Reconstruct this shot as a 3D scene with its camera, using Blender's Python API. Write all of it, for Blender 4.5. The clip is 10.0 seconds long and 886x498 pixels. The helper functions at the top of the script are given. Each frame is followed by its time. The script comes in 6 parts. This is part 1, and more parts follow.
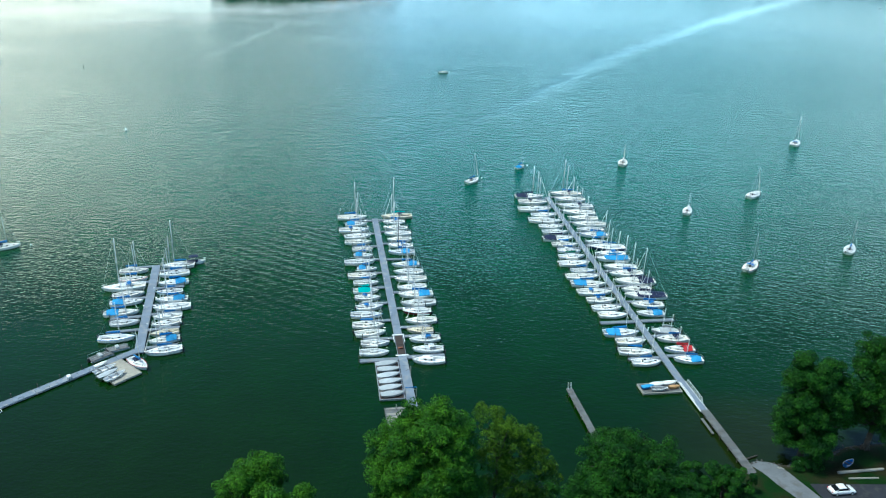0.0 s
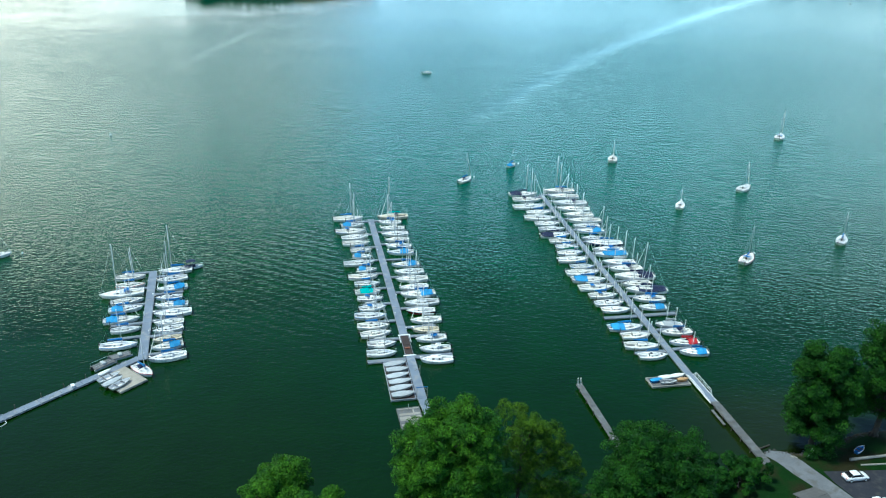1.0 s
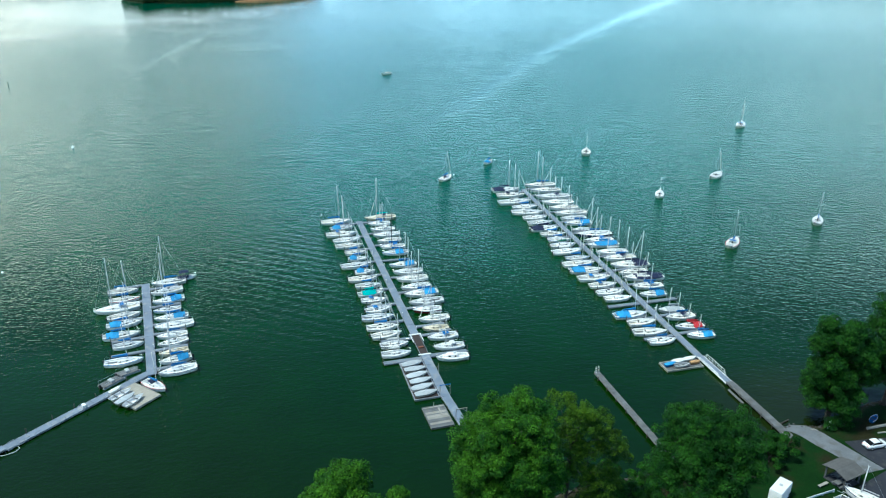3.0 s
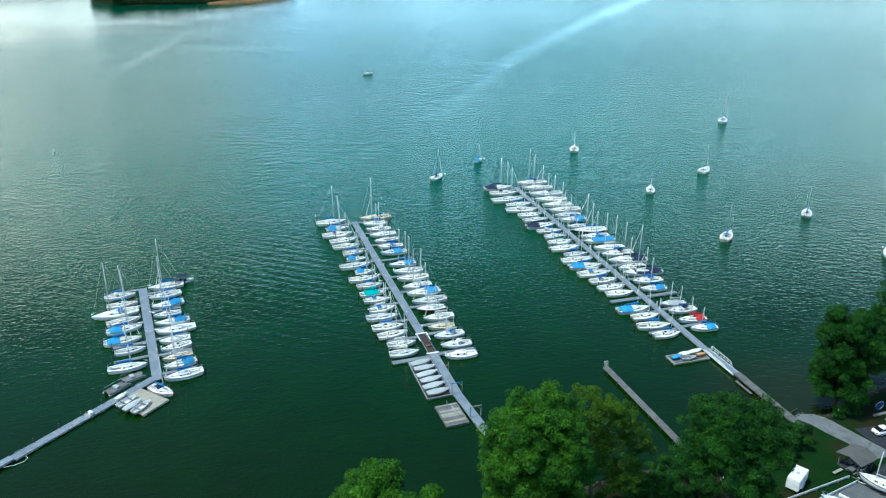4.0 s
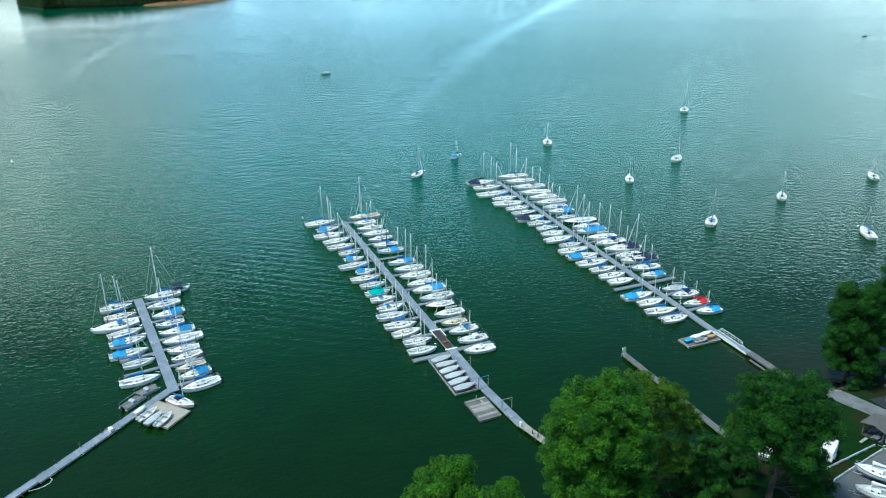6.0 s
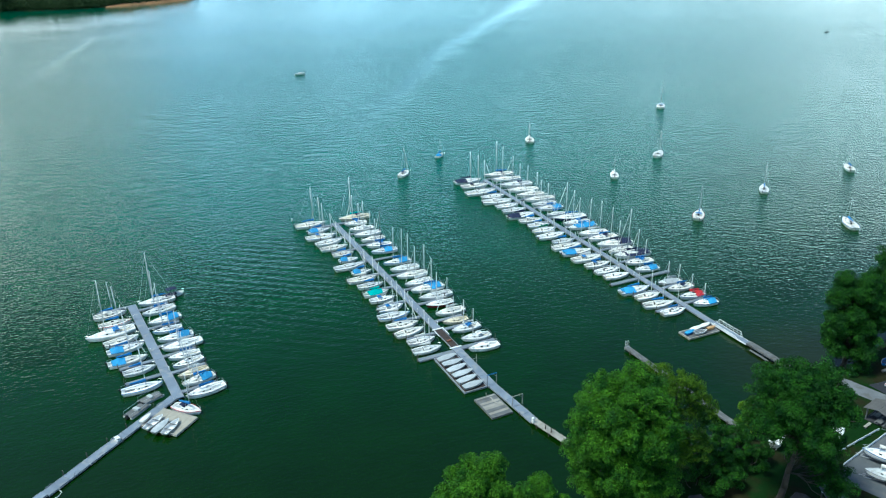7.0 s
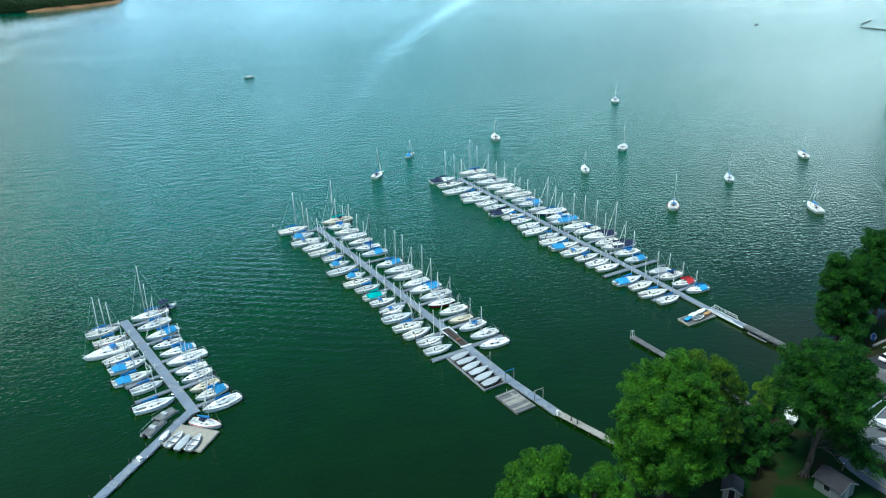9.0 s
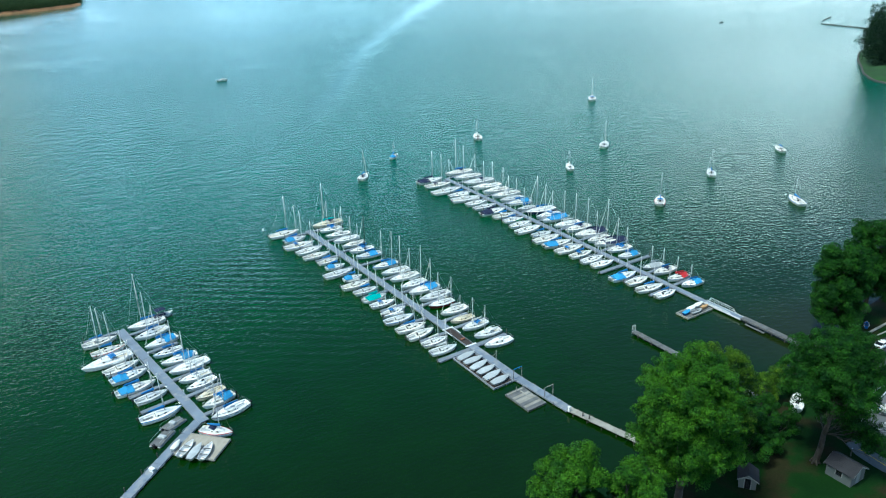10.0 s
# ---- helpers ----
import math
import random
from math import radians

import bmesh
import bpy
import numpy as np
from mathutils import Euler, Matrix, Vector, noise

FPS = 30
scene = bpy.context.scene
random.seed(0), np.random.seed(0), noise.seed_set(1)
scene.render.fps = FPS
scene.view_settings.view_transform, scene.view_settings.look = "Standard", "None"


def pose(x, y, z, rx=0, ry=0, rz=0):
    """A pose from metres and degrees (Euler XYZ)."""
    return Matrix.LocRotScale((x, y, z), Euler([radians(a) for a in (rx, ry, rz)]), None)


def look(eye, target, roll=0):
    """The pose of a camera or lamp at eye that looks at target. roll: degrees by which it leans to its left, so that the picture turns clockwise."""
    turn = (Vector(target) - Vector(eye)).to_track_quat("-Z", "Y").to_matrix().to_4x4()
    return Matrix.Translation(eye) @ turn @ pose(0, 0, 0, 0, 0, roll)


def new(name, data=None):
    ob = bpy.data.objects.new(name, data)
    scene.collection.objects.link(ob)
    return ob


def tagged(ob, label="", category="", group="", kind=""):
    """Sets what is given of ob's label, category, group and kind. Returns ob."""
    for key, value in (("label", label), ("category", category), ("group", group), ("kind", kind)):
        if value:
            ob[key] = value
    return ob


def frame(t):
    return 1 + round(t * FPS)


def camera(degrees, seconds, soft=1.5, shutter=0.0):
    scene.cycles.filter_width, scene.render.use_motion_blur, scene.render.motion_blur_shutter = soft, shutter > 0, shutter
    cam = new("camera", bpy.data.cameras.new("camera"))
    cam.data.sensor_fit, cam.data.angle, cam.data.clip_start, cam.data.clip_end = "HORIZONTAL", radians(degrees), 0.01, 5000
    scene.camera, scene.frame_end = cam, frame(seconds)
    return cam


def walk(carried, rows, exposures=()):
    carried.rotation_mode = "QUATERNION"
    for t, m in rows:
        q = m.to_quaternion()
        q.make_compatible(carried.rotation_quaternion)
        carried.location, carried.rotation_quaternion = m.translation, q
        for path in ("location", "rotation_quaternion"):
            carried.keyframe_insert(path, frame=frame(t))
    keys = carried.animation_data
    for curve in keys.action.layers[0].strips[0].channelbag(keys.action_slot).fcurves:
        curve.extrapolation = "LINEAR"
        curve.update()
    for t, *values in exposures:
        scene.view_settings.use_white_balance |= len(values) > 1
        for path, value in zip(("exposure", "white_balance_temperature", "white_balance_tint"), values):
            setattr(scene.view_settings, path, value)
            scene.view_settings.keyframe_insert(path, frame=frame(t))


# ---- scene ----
cam = camera(63.3, 10.0, soft=1.15)
PATH = [
    (0, (0.877, -0.04, 84.725), (0.892, 1.808, 83.959), 2.1),
    (0.5, (-1.731, 0.055, 84.281), (-1.691, 1.903, 83.518), 1.7),
    (1, (-4.833, 0.308, 83.963), (-4.762, 2.155, 83.201), 1.5),
    (1.5, (-8.249, 0.471, 83.574), (-8.143, 2.318, 82.815), 1.1),
    (2, (-11.467, 0.672, 83.294), (-11.327, 2.517, 82.536), 0.8),
    (2.5, (-14.713, 0.831, 83.143), (-14.54, 2.673, 82.385), 0.5),
    (4, (-24.751, 2.097, 82.323), (-24.476, 3.928, 81.566), 0.1),
    (4.5, (-28.459, 2.771, 82.001), (-28.151, 4.597, 81.244), -0.1),
    (5, (-32.234, 3.462, 81.878), (-31.89, 5.28, 81.12), -0.2),
    (5.5, (-35.875, 4.268, 81.809), (-35.493, 6.079, 81.048), -0.4),
    (7, (-46.614, 7.026, 81.515), (-46.109, 8.804, 80.751), -0.8),
    (7.5, (-50.099, 8.016, 81.589), (-49.554, 9.782, 80.824), -0.9),
    (8, (-53.715, 9.004, 81.822), (-53.129, 10.757, 81.056), -1.0),
    (8.5, (-57.269, 9.979, 82.155), (-56.644, 11.716, 81.387), -1.1),
    (9, (-60.905, 11.258, 82.307), (-60.241, 12.98, 81.537), -1.3),
    (9.5, (-64.461, 12.619, 82.376), (-63.757, 14.325, 81.605), -1.4),
    (10, (-67.944, 14.011, 82.556), (-67.2, 15.699, 81.785), -1.6),
]
walk(cam, [(t, look(eye, target, roll)) for t, eye, target, roll in PATH], [(0.0, 0.27, 5230, -10), (10.0, 0.27, 5230, -10)])

# ---- world, sun, exposure ----
SUN_AZIMUTH, SUN_HEIGHT = -96.0, 64.0  # degrees right of +y, degrees above the horizon
world = bpy.data.worlds.new("sky")
world.use_nodes = True
scene.world = world
_wn, _wl = world.node_tree.nodes, world.node_tree.links
_sky = _wn.new("ShaderNodeTexSky")
_sky.sky_type, _sky.sun_disc = "NISHITA", False
_sky.sun_elevation, _sky.sun_rotation = radians(SUN_HEIGHT), radians(SUN_AZIMUTH)
_sky.air_density, _sky.dust_density, _sky.ozone_density = 1.0, 0.25, 4.5
# unseen broken cloud, flattened as a high sheet, added to brighten the water's reflections
_tc = _wn.new("ShaderNodeTexCoord")
_sep = _wn.new("ShaderNodeSeparateXYZ")
_wl.new(_tc.outputs["Generated"], _sep.inputs[0])
_up = _wn.new("ShaderNodeMath")
_up.operation, _up.inputs[1].default_value = "MAXIMUM", 0.0
_wl.new(_sep.outputs["Z"], _up.inputs[0])
_lift = _wn.new("ShaderNodeMath")
_lift.operation, _lift.inputs[1].default_value = "ADD", 0.12
_wl.new(_up.outputs[0], _lift.inputs[0])
_flat = _wn.new("ShaderNodeVectorMath")
_flat.operation = "DIVIDE"
_cmb = _wn.new("ShaderNodeCombineXYZ")
for _k in range(3):
    _wl.new(_lift.outputs[0], _cmb.inputs[_k])
_wl.new(_tc.outputs["Generated"], _flat.inputs[0]), _wl.new(_cmb.outputs[0], _flat.inputs[1])
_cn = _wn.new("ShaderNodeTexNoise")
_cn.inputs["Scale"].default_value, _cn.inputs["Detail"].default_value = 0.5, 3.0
_cloud_offset = _wn.new("ShaderNodeVectorMath")
# offset chosen to put the bright patch low in the west
_cloud_offset.inputs[1].default_value = (29.59, -24.21, 0.0)
_wl.new(_flat.outputs[0], _cloud_offset.inputs[0]), _wl.new(_cloud_offset.outputs[0], _cn.inputs["Vector"])
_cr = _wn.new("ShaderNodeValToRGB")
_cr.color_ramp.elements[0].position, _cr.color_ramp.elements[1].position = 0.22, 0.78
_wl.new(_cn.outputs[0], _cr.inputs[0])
_cm = _wn.new("ShaderNodeMixRGB")
# it is kept towards the horizon so that near water reflects clear, dim sky
_low = _wn.new("ShaderNodeMapRange")
_low.inputs[1].default_value, _low.inputs[2].default_value, _low.inputs[3].default_value, _low.inputs[4].default_value = 0.04, 0.285, 1.0, 0.03
_wl.new(_up.outputs[0], _low.inputs[0])
_thin = _wn.new("ShaderNodeMath")
_thin.operation = "MULTIPLY"
_wl.new(_cr.outputs[0], _thin.inputs[0]), _wl.new(_low.outputs[0], _thin.inputs[1])
# set for the reflections: thickest in the west, thinner north, building again in the east
_side = _wn.new("ShaderNodeMath")
_side.operation, _side.inputs[1].default_value, _side.inputs[2].default_value = "MULTIPLY_ADD", 0.5, 0.5
_wl.new(_sep.outputs["X"], _side.inputs[0])
_west = _wn.new("ShaderNodeValToRGB")
_veil = _wn.new("ShaderNodeValToRGB")
for _r, _stops in ((_west, ((0.26, (0.95,) * 3), (0.40, (0.60,) * 3), (0.50, (0.48,) * 3), (0.70, (0.60,) * 3), (0.86, (0.68,) * 3))),
                   (_veil, ((0.28, (1.0, 0.80, 0.60)), (0.40, (0.97, 0.82, 0.70)), (0.47, (0.58, 0.77, 0.97)), (0.66, (0.53, 0.77, 0.91)), (0.85, (0.80, 0.82, 0.80))))):
    while len(_r.color_ramp.elements) < len(_stops):
        _r.color_ramp.elements.new(0.5)
    for _k, (_p, _c) in enumerate(_stops):
        _r.color_ramp.elements[_k].position, _r.color_ramp.elements[_k].color = _p, (*_c, 1)
    _wl.new(_side.outputs[0], _r.inputs[0])
_glow = _wn.new("ShaderNodeVectorMath")
_glow.operation, _glow.inputs[1].default_value = "SCALE", (0, 0, 0)
_glow.inputs["Scale"].default_value = 66.0
_wl.new(_veil.outputs[0], _glow.inputs[0]), _wl.new(_glow.outputs[0], _cm.inputs[2])
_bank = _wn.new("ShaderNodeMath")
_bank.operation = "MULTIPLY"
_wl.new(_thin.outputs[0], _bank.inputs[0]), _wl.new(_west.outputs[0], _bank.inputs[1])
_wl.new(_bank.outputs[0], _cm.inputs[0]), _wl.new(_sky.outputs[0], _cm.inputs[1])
_wl.new(_cm.outputs[0], _wn["Background"].inputs["Color"])
_wn["Background"].inputs["Strength"].default_value = 0.10

sun = new("sun", bpy.data.lights.new("sun", "SUN"))
sun.data.energy, sun.data.angle, sun.data.color = 4.0, radians(13), (1.0, 0.88, 0.73)
_sd = Vector((math.sin(radians(SUN_AZIMUTH)) * math.cos(radians(SUN_HEIGHT)), math.cos(radians(SUN_AZIMUTH)) * math.cos(radians(SUN_HEIGHT)), math.sin(radians(SUN_HEIGHT))))
sun.matrix_world = look(_sd * 300, (0, 0, 0))

# ---- materials ----


def node_mat(name):
    m = bpy.data.materials.new(name)
    m.use_nodes = True
    nt = m.node_tree
    return m, nt.nodes, nt.links, nt.nodes["Principled BSDF"]


def noise_tex(nodes, links, scale, detail=3.0, coords=None, rough=0.55):
    n = nodes.new("ShaderNodeTexNoise")
    n.inputs["Scale"].default_value, n.inputs["Detail"].default_value, n.inputs["Roughness"].default_value = scale, detail, rough
    if coords is not None:
        links.new(coords, n.inputs["Vector"])
    return n.outputs[0]


def ramp(nodes, links, fac, stops):
    r = nodes.new("ShaderNodeValToRGB")
    e = r.color_ramp.elements
    while len(e) < len(stops):
        e.new(0.5)
    for k, (p, c) in enumerate(stops):
        e[k].position, e[k].color = p, (*c, 1)
    links.new(fac, r.inputs[0])
    return r.outputs[0]


def tint(c, f):
    return tuple(min(1.0, v * f) for v in c)


def mat(name, base, rough=0.5, metal=0.0, var=0.18, scale=0.6, fine=7.0, bump=0.0, bscale=25.0, rand=0.0, stain=None):
    """A surface with broad and fine variation; rand: how much each object differs in brightness; stain: a second colour in patches."""
    m, N, L, b = node_mat(name)
    pos = N.new("ShaderNodeNewGeometry").outputs["Position"]
    col = ramp(N, L, noise_tex(N, L, scale, 4, pos), [(0.3, tint(base, 1 - var)), (0.7, tint(base, 1 + var))])
    f2 = ramp(N, L, noise_tex(N, L, fine, 3, pos), [(0.25, (1 - var,) * 3), (0.75, (1.0,) * 3)])
    mul = N.new("ShaderNodeMixRGB")
    mul.blend_type, mul.inputs[0].default_value = "MULTIPLY", 1.0
    L.new(col, mul.inputs[1]), L.new(f2, mul.inputs[2])
    out = mul.outputs[0]
    if stain:
        mask = ramp(N, L, noise_tex(N, L, scale * 2.3, 5, pos), [(0.52, (0, 0, 0)), (0.66, (0.85,) * 3)])
        mx = N.new("ShaderNodeMixRGB")
        mx.inputs[2].default_value = (*stain, 1)
        L.new(mask, mx.inputs[0]), L.new(out, mx.inputs[1])
        out = mx.outputs[0]
    if rand:
        info = N.new("ShaderNodeObjectInfo")
        mr = N.new("ShaderNodeMapRange")
        mr.inputs[3].default_value, mr.inputs[4].default_value = 1 - rand, 1 + rand
        L.new(info.outputs["Random"], mr.inputs[0])
        hs = N.new("ShaderNodeHueSaturation")
        L.new(mr.outputs[0], hs.inputs["Value"]), L.new(out, hs.inputs["Color"])
        out = hs.outputs[0]
    L.new(out, b.inputs["Base Color"])
    b.inputs["Roughness"].default_value, b.inputs["Metallic"].default_value = rough, metal
    if bump:
        bn = N.new("ShaderNodeBump")
        bn.inputs["Strength"].default_value, bn.inputs["Distance"].default_value = bump, 0.03
        L.new(noise_tex(N, L, bscale, 3, pos), bn.inputs["Height"]), L.new(bn.outputs[0], b.inputs["Normal"])
    return m


GEL = mat("gelcoat_white", (0.84, 0.84, 0.825), 0.28, var=0.05, rand=0.06, stain=(0.62, 0.62, 0.58))
DECK = mat("boat_deck_white", (0.82, 0.82, 0.80), 0.55, var=0.08, rand=0.08, stain=(0.55, 0.55, 0.5))
OFFWHITE = mat("deck_off_white", (0.75, 0.74, 0.69), 0.6, var=0.1, rand=0.08, stain=(0.5, 0.48, 0.4))
PALEGREY = mat("deck_pale_grey", (0.65, 0.67, 0.67), 0.6, var=0.1, rand=0.08, stain=(0.45, 0.45, 0.42))
CREAM = mat("gelcoat_cream", (0.66, 0.60, 0.46), 0.4, var=0.08, stain=(0.5, 0.45, 0.33))
GREYHULL = mat("gelcoat_grey", (0.42, 0.44, 0.45), 0.45, var=0.1)
MAROON = mat("gelcoat_maroon", (0.16, 0.02, 0.03), 0.25, var=0.1)
NAVYHULL = mat("gelcoat_navy", (0.02, 0.035, 0.10), 0.25, var=0.1)
ANTIFOUL = mat("antifouling_paint", (0.03, 0.05, 0.10), 0.7, var=0.25)
GLASS = mat("cabin_window", (0.012, 0.014, 0.018), 0.12, var=0.1)
GREYSPAR = mat("dull_grey_spar", (0.30, 0.32, 0.34), 0.4, 0.3, var=0.08)
ALU = mat("mast_aluminium", (0.72, 0.73, 0.74), 0.35, 0.35, var=0.06)
BLACKSPAR = mat("black_spar", (0.02, 0.02, 0.022), 0.4, var=0.1)
STEEL = mat("stainless_wire", (0.45, 0.46, 0.48), 0.3, 0.8, var=0.1)
BLUE = mat("canvas_blue", (0.03, 0.17, 0.46), 0.85, var=0.2, fine=3, bump=0.3, bscale=6, rand=0.2)
SKYBLUE = mat("canvas_sky_blue", (0.06, 0.29, 0.58), 0.85, var=0.15, fine=3, bump=0.3, bscale=6, rand=0.15)
TEAL = mat("canvas_teal", (0.02, 0.42, 0.40), 0.85, var=0.15, fine=3, bump=0.3, bscale=6)
NAVY = mat("canvas_navy", (0.010, 0.018, 0.06), 0.85, var=0.2, fine=3, bump=0.3, bscale=6)
RED = mat("canvas_red", (0.50, 0.02, 0.03), 0.85, var=0.15, fine=3, bump=0.3, bscale=6)
GREEN = mat("canvas_green", (0.01, 0.16, 0.09), 0.85, var=0.2, fine=3, bump=0.3, bscale=6)
SAIL = mat("sailcloth_white", (0.74, 0.74, 0.70), 0.8, var=0.08, fine=3, bump=0.2, bscale=6)
GREYCOVER = mat("canvas_pale_grey", (0.42, 0.45, 0.47), 0.8, var=0.12, fine=2, bump=0.3, bscale=5, rand=0.12)
MOTOR = mat("outboard_black", (0.02, 0.02, 0.022), 0.4, var=0.1)
DOCK = mat("dock_grey_decking", (0.185, 0.222, 0.285), 0.75, var=0.13, scale=0.25, fine=9, bump=0.4, bscale=9, rand=0.10, stain=(0.27, 0.28, 0.29))
DOCKEDGE = mat("dock_edge_galvanised", (0.28, 0.30, 0.34), 0.5, 0.2, var=0.15)
FINGER = mat("finger_decking", (0.185, 0.215, 0.26), 0.8, var=0.18, scale=0.4, fine=9, bump=0.4, bscale=9, rand=0.14, stain=(0.2, 0.2, 0.2))
DARKDECK = mat("dark_brown_and_shaded_deck", (0.045, 0.032, 0.028), 0.85, var=0.25, bump=0.3)
OLDWOOD = mat("weathered_timber", (0.145, 0.150, 0.155), 0.85, var=0.25, scale=0.7, fine=8, bump=0.6, bscale=12, rand=0.16, stain=(0.14, 0.13, 0.11))
PALEWOOD = mat("bleached_timber", (0.34, 0.325, 0.29), 0.85, var=0.2, scale=0.7, fine=8, bump=0.5, bscale=12, rand=0.12, stain=(0.3, 0.27, 0.22))
PLATFORM = mat("sandy_platform_boards", (0.40, 0.37, 0.31), 0.9, var=0.12, scale=0.5, fine=6, bump=0.4, bscale=10, rand=0.05, stain=(0.33, 0.30, 0.24))
FLOAT = mat("black_float", (0.02, 0.022, 0.025), 0.7, var=0.3)
PILE = mat("dark_piling", (0.08, 0.07, 0.06), 0.8, var=0.3, fine=5)
WHITEPAINT = mat("white_paint", (0.78, 0.79, 0.80), 0.5, var=0.06)
BUOYPAINT = mat("buoy_dark", (0.03, 0.06, 0.05), 0.6, var=0.2)
ORANGE = mat("orange_nylon", (0.22, 0.09, 0.055), 0.8, var=0.2)
TAN = mat("tan_hull", (0.50, 0.30, 0.13), 0.5, var=0.15)
GRAVEL = mat("pale_gravel", (0.16, 0.17, 0.185), 0.95, var=0.18, scale=0.25, fine=4, bump=0.6, bscale=9, stain=(0.10, 0.098, 0.09))
ASPHALT = mat("asphalt", (0.020, 0.023, 0.034), 0.9, var=0.2, scale=0.3, fine=8, bump=0.4, bscale=20, stain=(0.045, 0.045, 0.046))
CONCRETE = mat("concrete_path", (0.105, 0.115, 0.125), 0.9, var=0.12, scale=0.4, fine=6, bump=0.3, stain=(0.13, 0.13, 0.128))
YELLOW = mat("yellow_paint", (0.6, 0.42, 0.05), 0.7, var=0.2)
SHINGLE = mat("grey_brown_shingles", (0.10, 0.097, 0.095), 0.9, var=0.2, scale=0.6, fine=8, bump=0.7, bscale=10, rand=0.04)
DARKROOF = mat("dark_shingles", (0.022, 0.023, 0.030), 0.9, var=0.2, scale=0.6, fine=8, bump=0.7, bscale=10, rand=0.06)
# white trim and pale siding, with the buildings' shade put into their colour
TRIM = mat("shaded_white_trim", (0.20, 0.215, 0.22), 0.6, var=0.1)
SIDING = mat("shaded_pale_siding", (0.085, 0.10, 0.105), 0.7, var=0.08)
CARPAINT = mat("car_white_paint", (0.80, 0.81, 0.82), 0.2, var=0.03)
CARDARK = mat("car_dark_paint", (0.03, 0.035, 0.05), 0.25, var=0.05)
RUBBER = mat("rubber", (0.018, 0.018, 0.018), 0.8, var=0.2)
BARK = mat("bark", (0.05, 0.045, 0.038), 0.95, var=0.3, scale=1.5, fine=9, bump=0.8, bscale=8)
STONE = mat("shore_stone", (0.06, 0.058, 0.056), 0.9, var=0.3, scale=1.0, fine=6, bump=0.6, bscale=6, rand=0.3)
CLAY = mat("orange_clay_bank", (0.42, 0.21, 0.09), 0.95, var=0.25, scale=0.05, fine=0.5, bump=0.4)


def leaf_mat(name, dark, light):
    m, N, L, b = node_mat(name)
    geo = N.new("ShaderNodeNewGeometry")
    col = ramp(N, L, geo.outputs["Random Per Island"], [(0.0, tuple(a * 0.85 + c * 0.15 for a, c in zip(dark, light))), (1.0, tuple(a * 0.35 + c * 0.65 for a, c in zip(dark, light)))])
    # lit tufts and shaded gaps are put into the colour as broad noise
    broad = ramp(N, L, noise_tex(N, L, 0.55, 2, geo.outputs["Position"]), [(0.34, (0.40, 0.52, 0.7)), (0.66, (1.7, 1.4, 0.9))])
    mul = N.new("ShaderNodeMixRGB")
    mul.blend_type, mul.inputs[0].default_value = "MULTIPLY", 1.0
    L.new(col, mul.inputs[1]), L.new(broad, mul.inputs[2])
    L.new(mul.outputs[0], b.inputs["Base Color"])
    b.inputs["Roughness"].default_value, b.inputs["Specular IOR Level"].default_value = 0.6, 0.12
    tr = N.new("ShaderNodeBsdfTranslucent")
    L.new(mul.outputs[0], tr.inputs["Color"])
    mx = N.new("ShaderNodeMixShader")
    mx.inputs[0].default_value = 0.16
    L.new(b.outputs[0], mx.inputs[1]), L.new(tr.outputs[0], mx.inputs[2])
    L.new(mx.outputs[0], N["Material Output"].inputs["Surface"])
    return m


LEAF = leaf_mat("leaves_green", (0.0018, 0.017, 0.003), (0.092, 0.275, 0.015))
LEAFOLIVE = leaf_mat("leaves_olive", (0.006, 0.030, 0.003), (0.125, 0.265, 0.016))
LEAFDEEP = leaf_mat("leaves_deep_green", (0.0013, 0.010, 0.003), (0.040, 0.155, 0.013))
LEAFPINE = leaf_mat("leaves_dark_pine", (0.004, 0.016, 0.010), (0.020, 0.050, 0.026))
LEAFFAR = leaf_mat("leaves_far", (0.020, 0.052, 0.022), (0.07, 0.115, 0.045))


def grass_mat():
    m, N, L, b = node_mat("lawn")
    pos = N.new("ShaderNodeNewGeometry").outputs["Position"]
    col = ramp(N, L, noise_tex(N, L, 0.16, 5, pos), [(0.3, (0.005, 0.024, 0.0035)), (0.48, (0.007, 0.030, 0.004)), (0.62, (0.020, 0.021, 0.008))])
    f2 = ramp(N, L, noise_tex(N, L, 3.5, 4, pos), [(0.25, (0.6,) * 3), (0.75, (1.15,) * 3)])
    mul = N.new("ShaderNodeMixRGB")
    mul.blend_type, mul.inputs[0].default_value = "MULTIPLY", 1.0
    L.new(col, mul.inputs[1]), L.new(f2, mul.inputs[2]), L.new(mul.outputs[0], b.inputs["Base Color"])
    # bare earth where the bank meets the water
    sep = N.new("ShaderNodeSeparateXYZ")
    L.new(pos, sep.inputs[0])
    wet = ramp(N, L, sep.outputs["Z"], [(0.0, (1.0,) * 3), (0.75, (0.0,) * 3)])
    mx = N.new("ShaderNodeMixRGB")
    mx.inputs[2].default_value = (0.055, 0.042, 0.028, 1)
    L.new(wet, mx.inputs[0]), L.new(mul.outputs[0], mx.inputs[1]), L.new(mx.outputs[0], b.inputs["Base Color"])
    b.inputs["Roughness"].default_value, b.inputs["Specular IOR Level"].default_value = 0.95, 0.1
    bn = N.new("ShaderNodeBump")
    bn.inputs["Strength"].default_value, bn.inputs["Distance"].default_value = 0.7, 0.1
    L.new(noise_tex(N, L, 5, 4, pos), bn.inputs["Height"]), L.new(bn.outputs[0], b.inputs["Normal"])
    return m


HILLS = mat("unseen_hill_ring", (0.026, 0.055, 0.032), 0.95, var=0.3, scale=0.01, fine=0.08, bump=0.6, bscale=0.06)
LAWN = grass_mat()
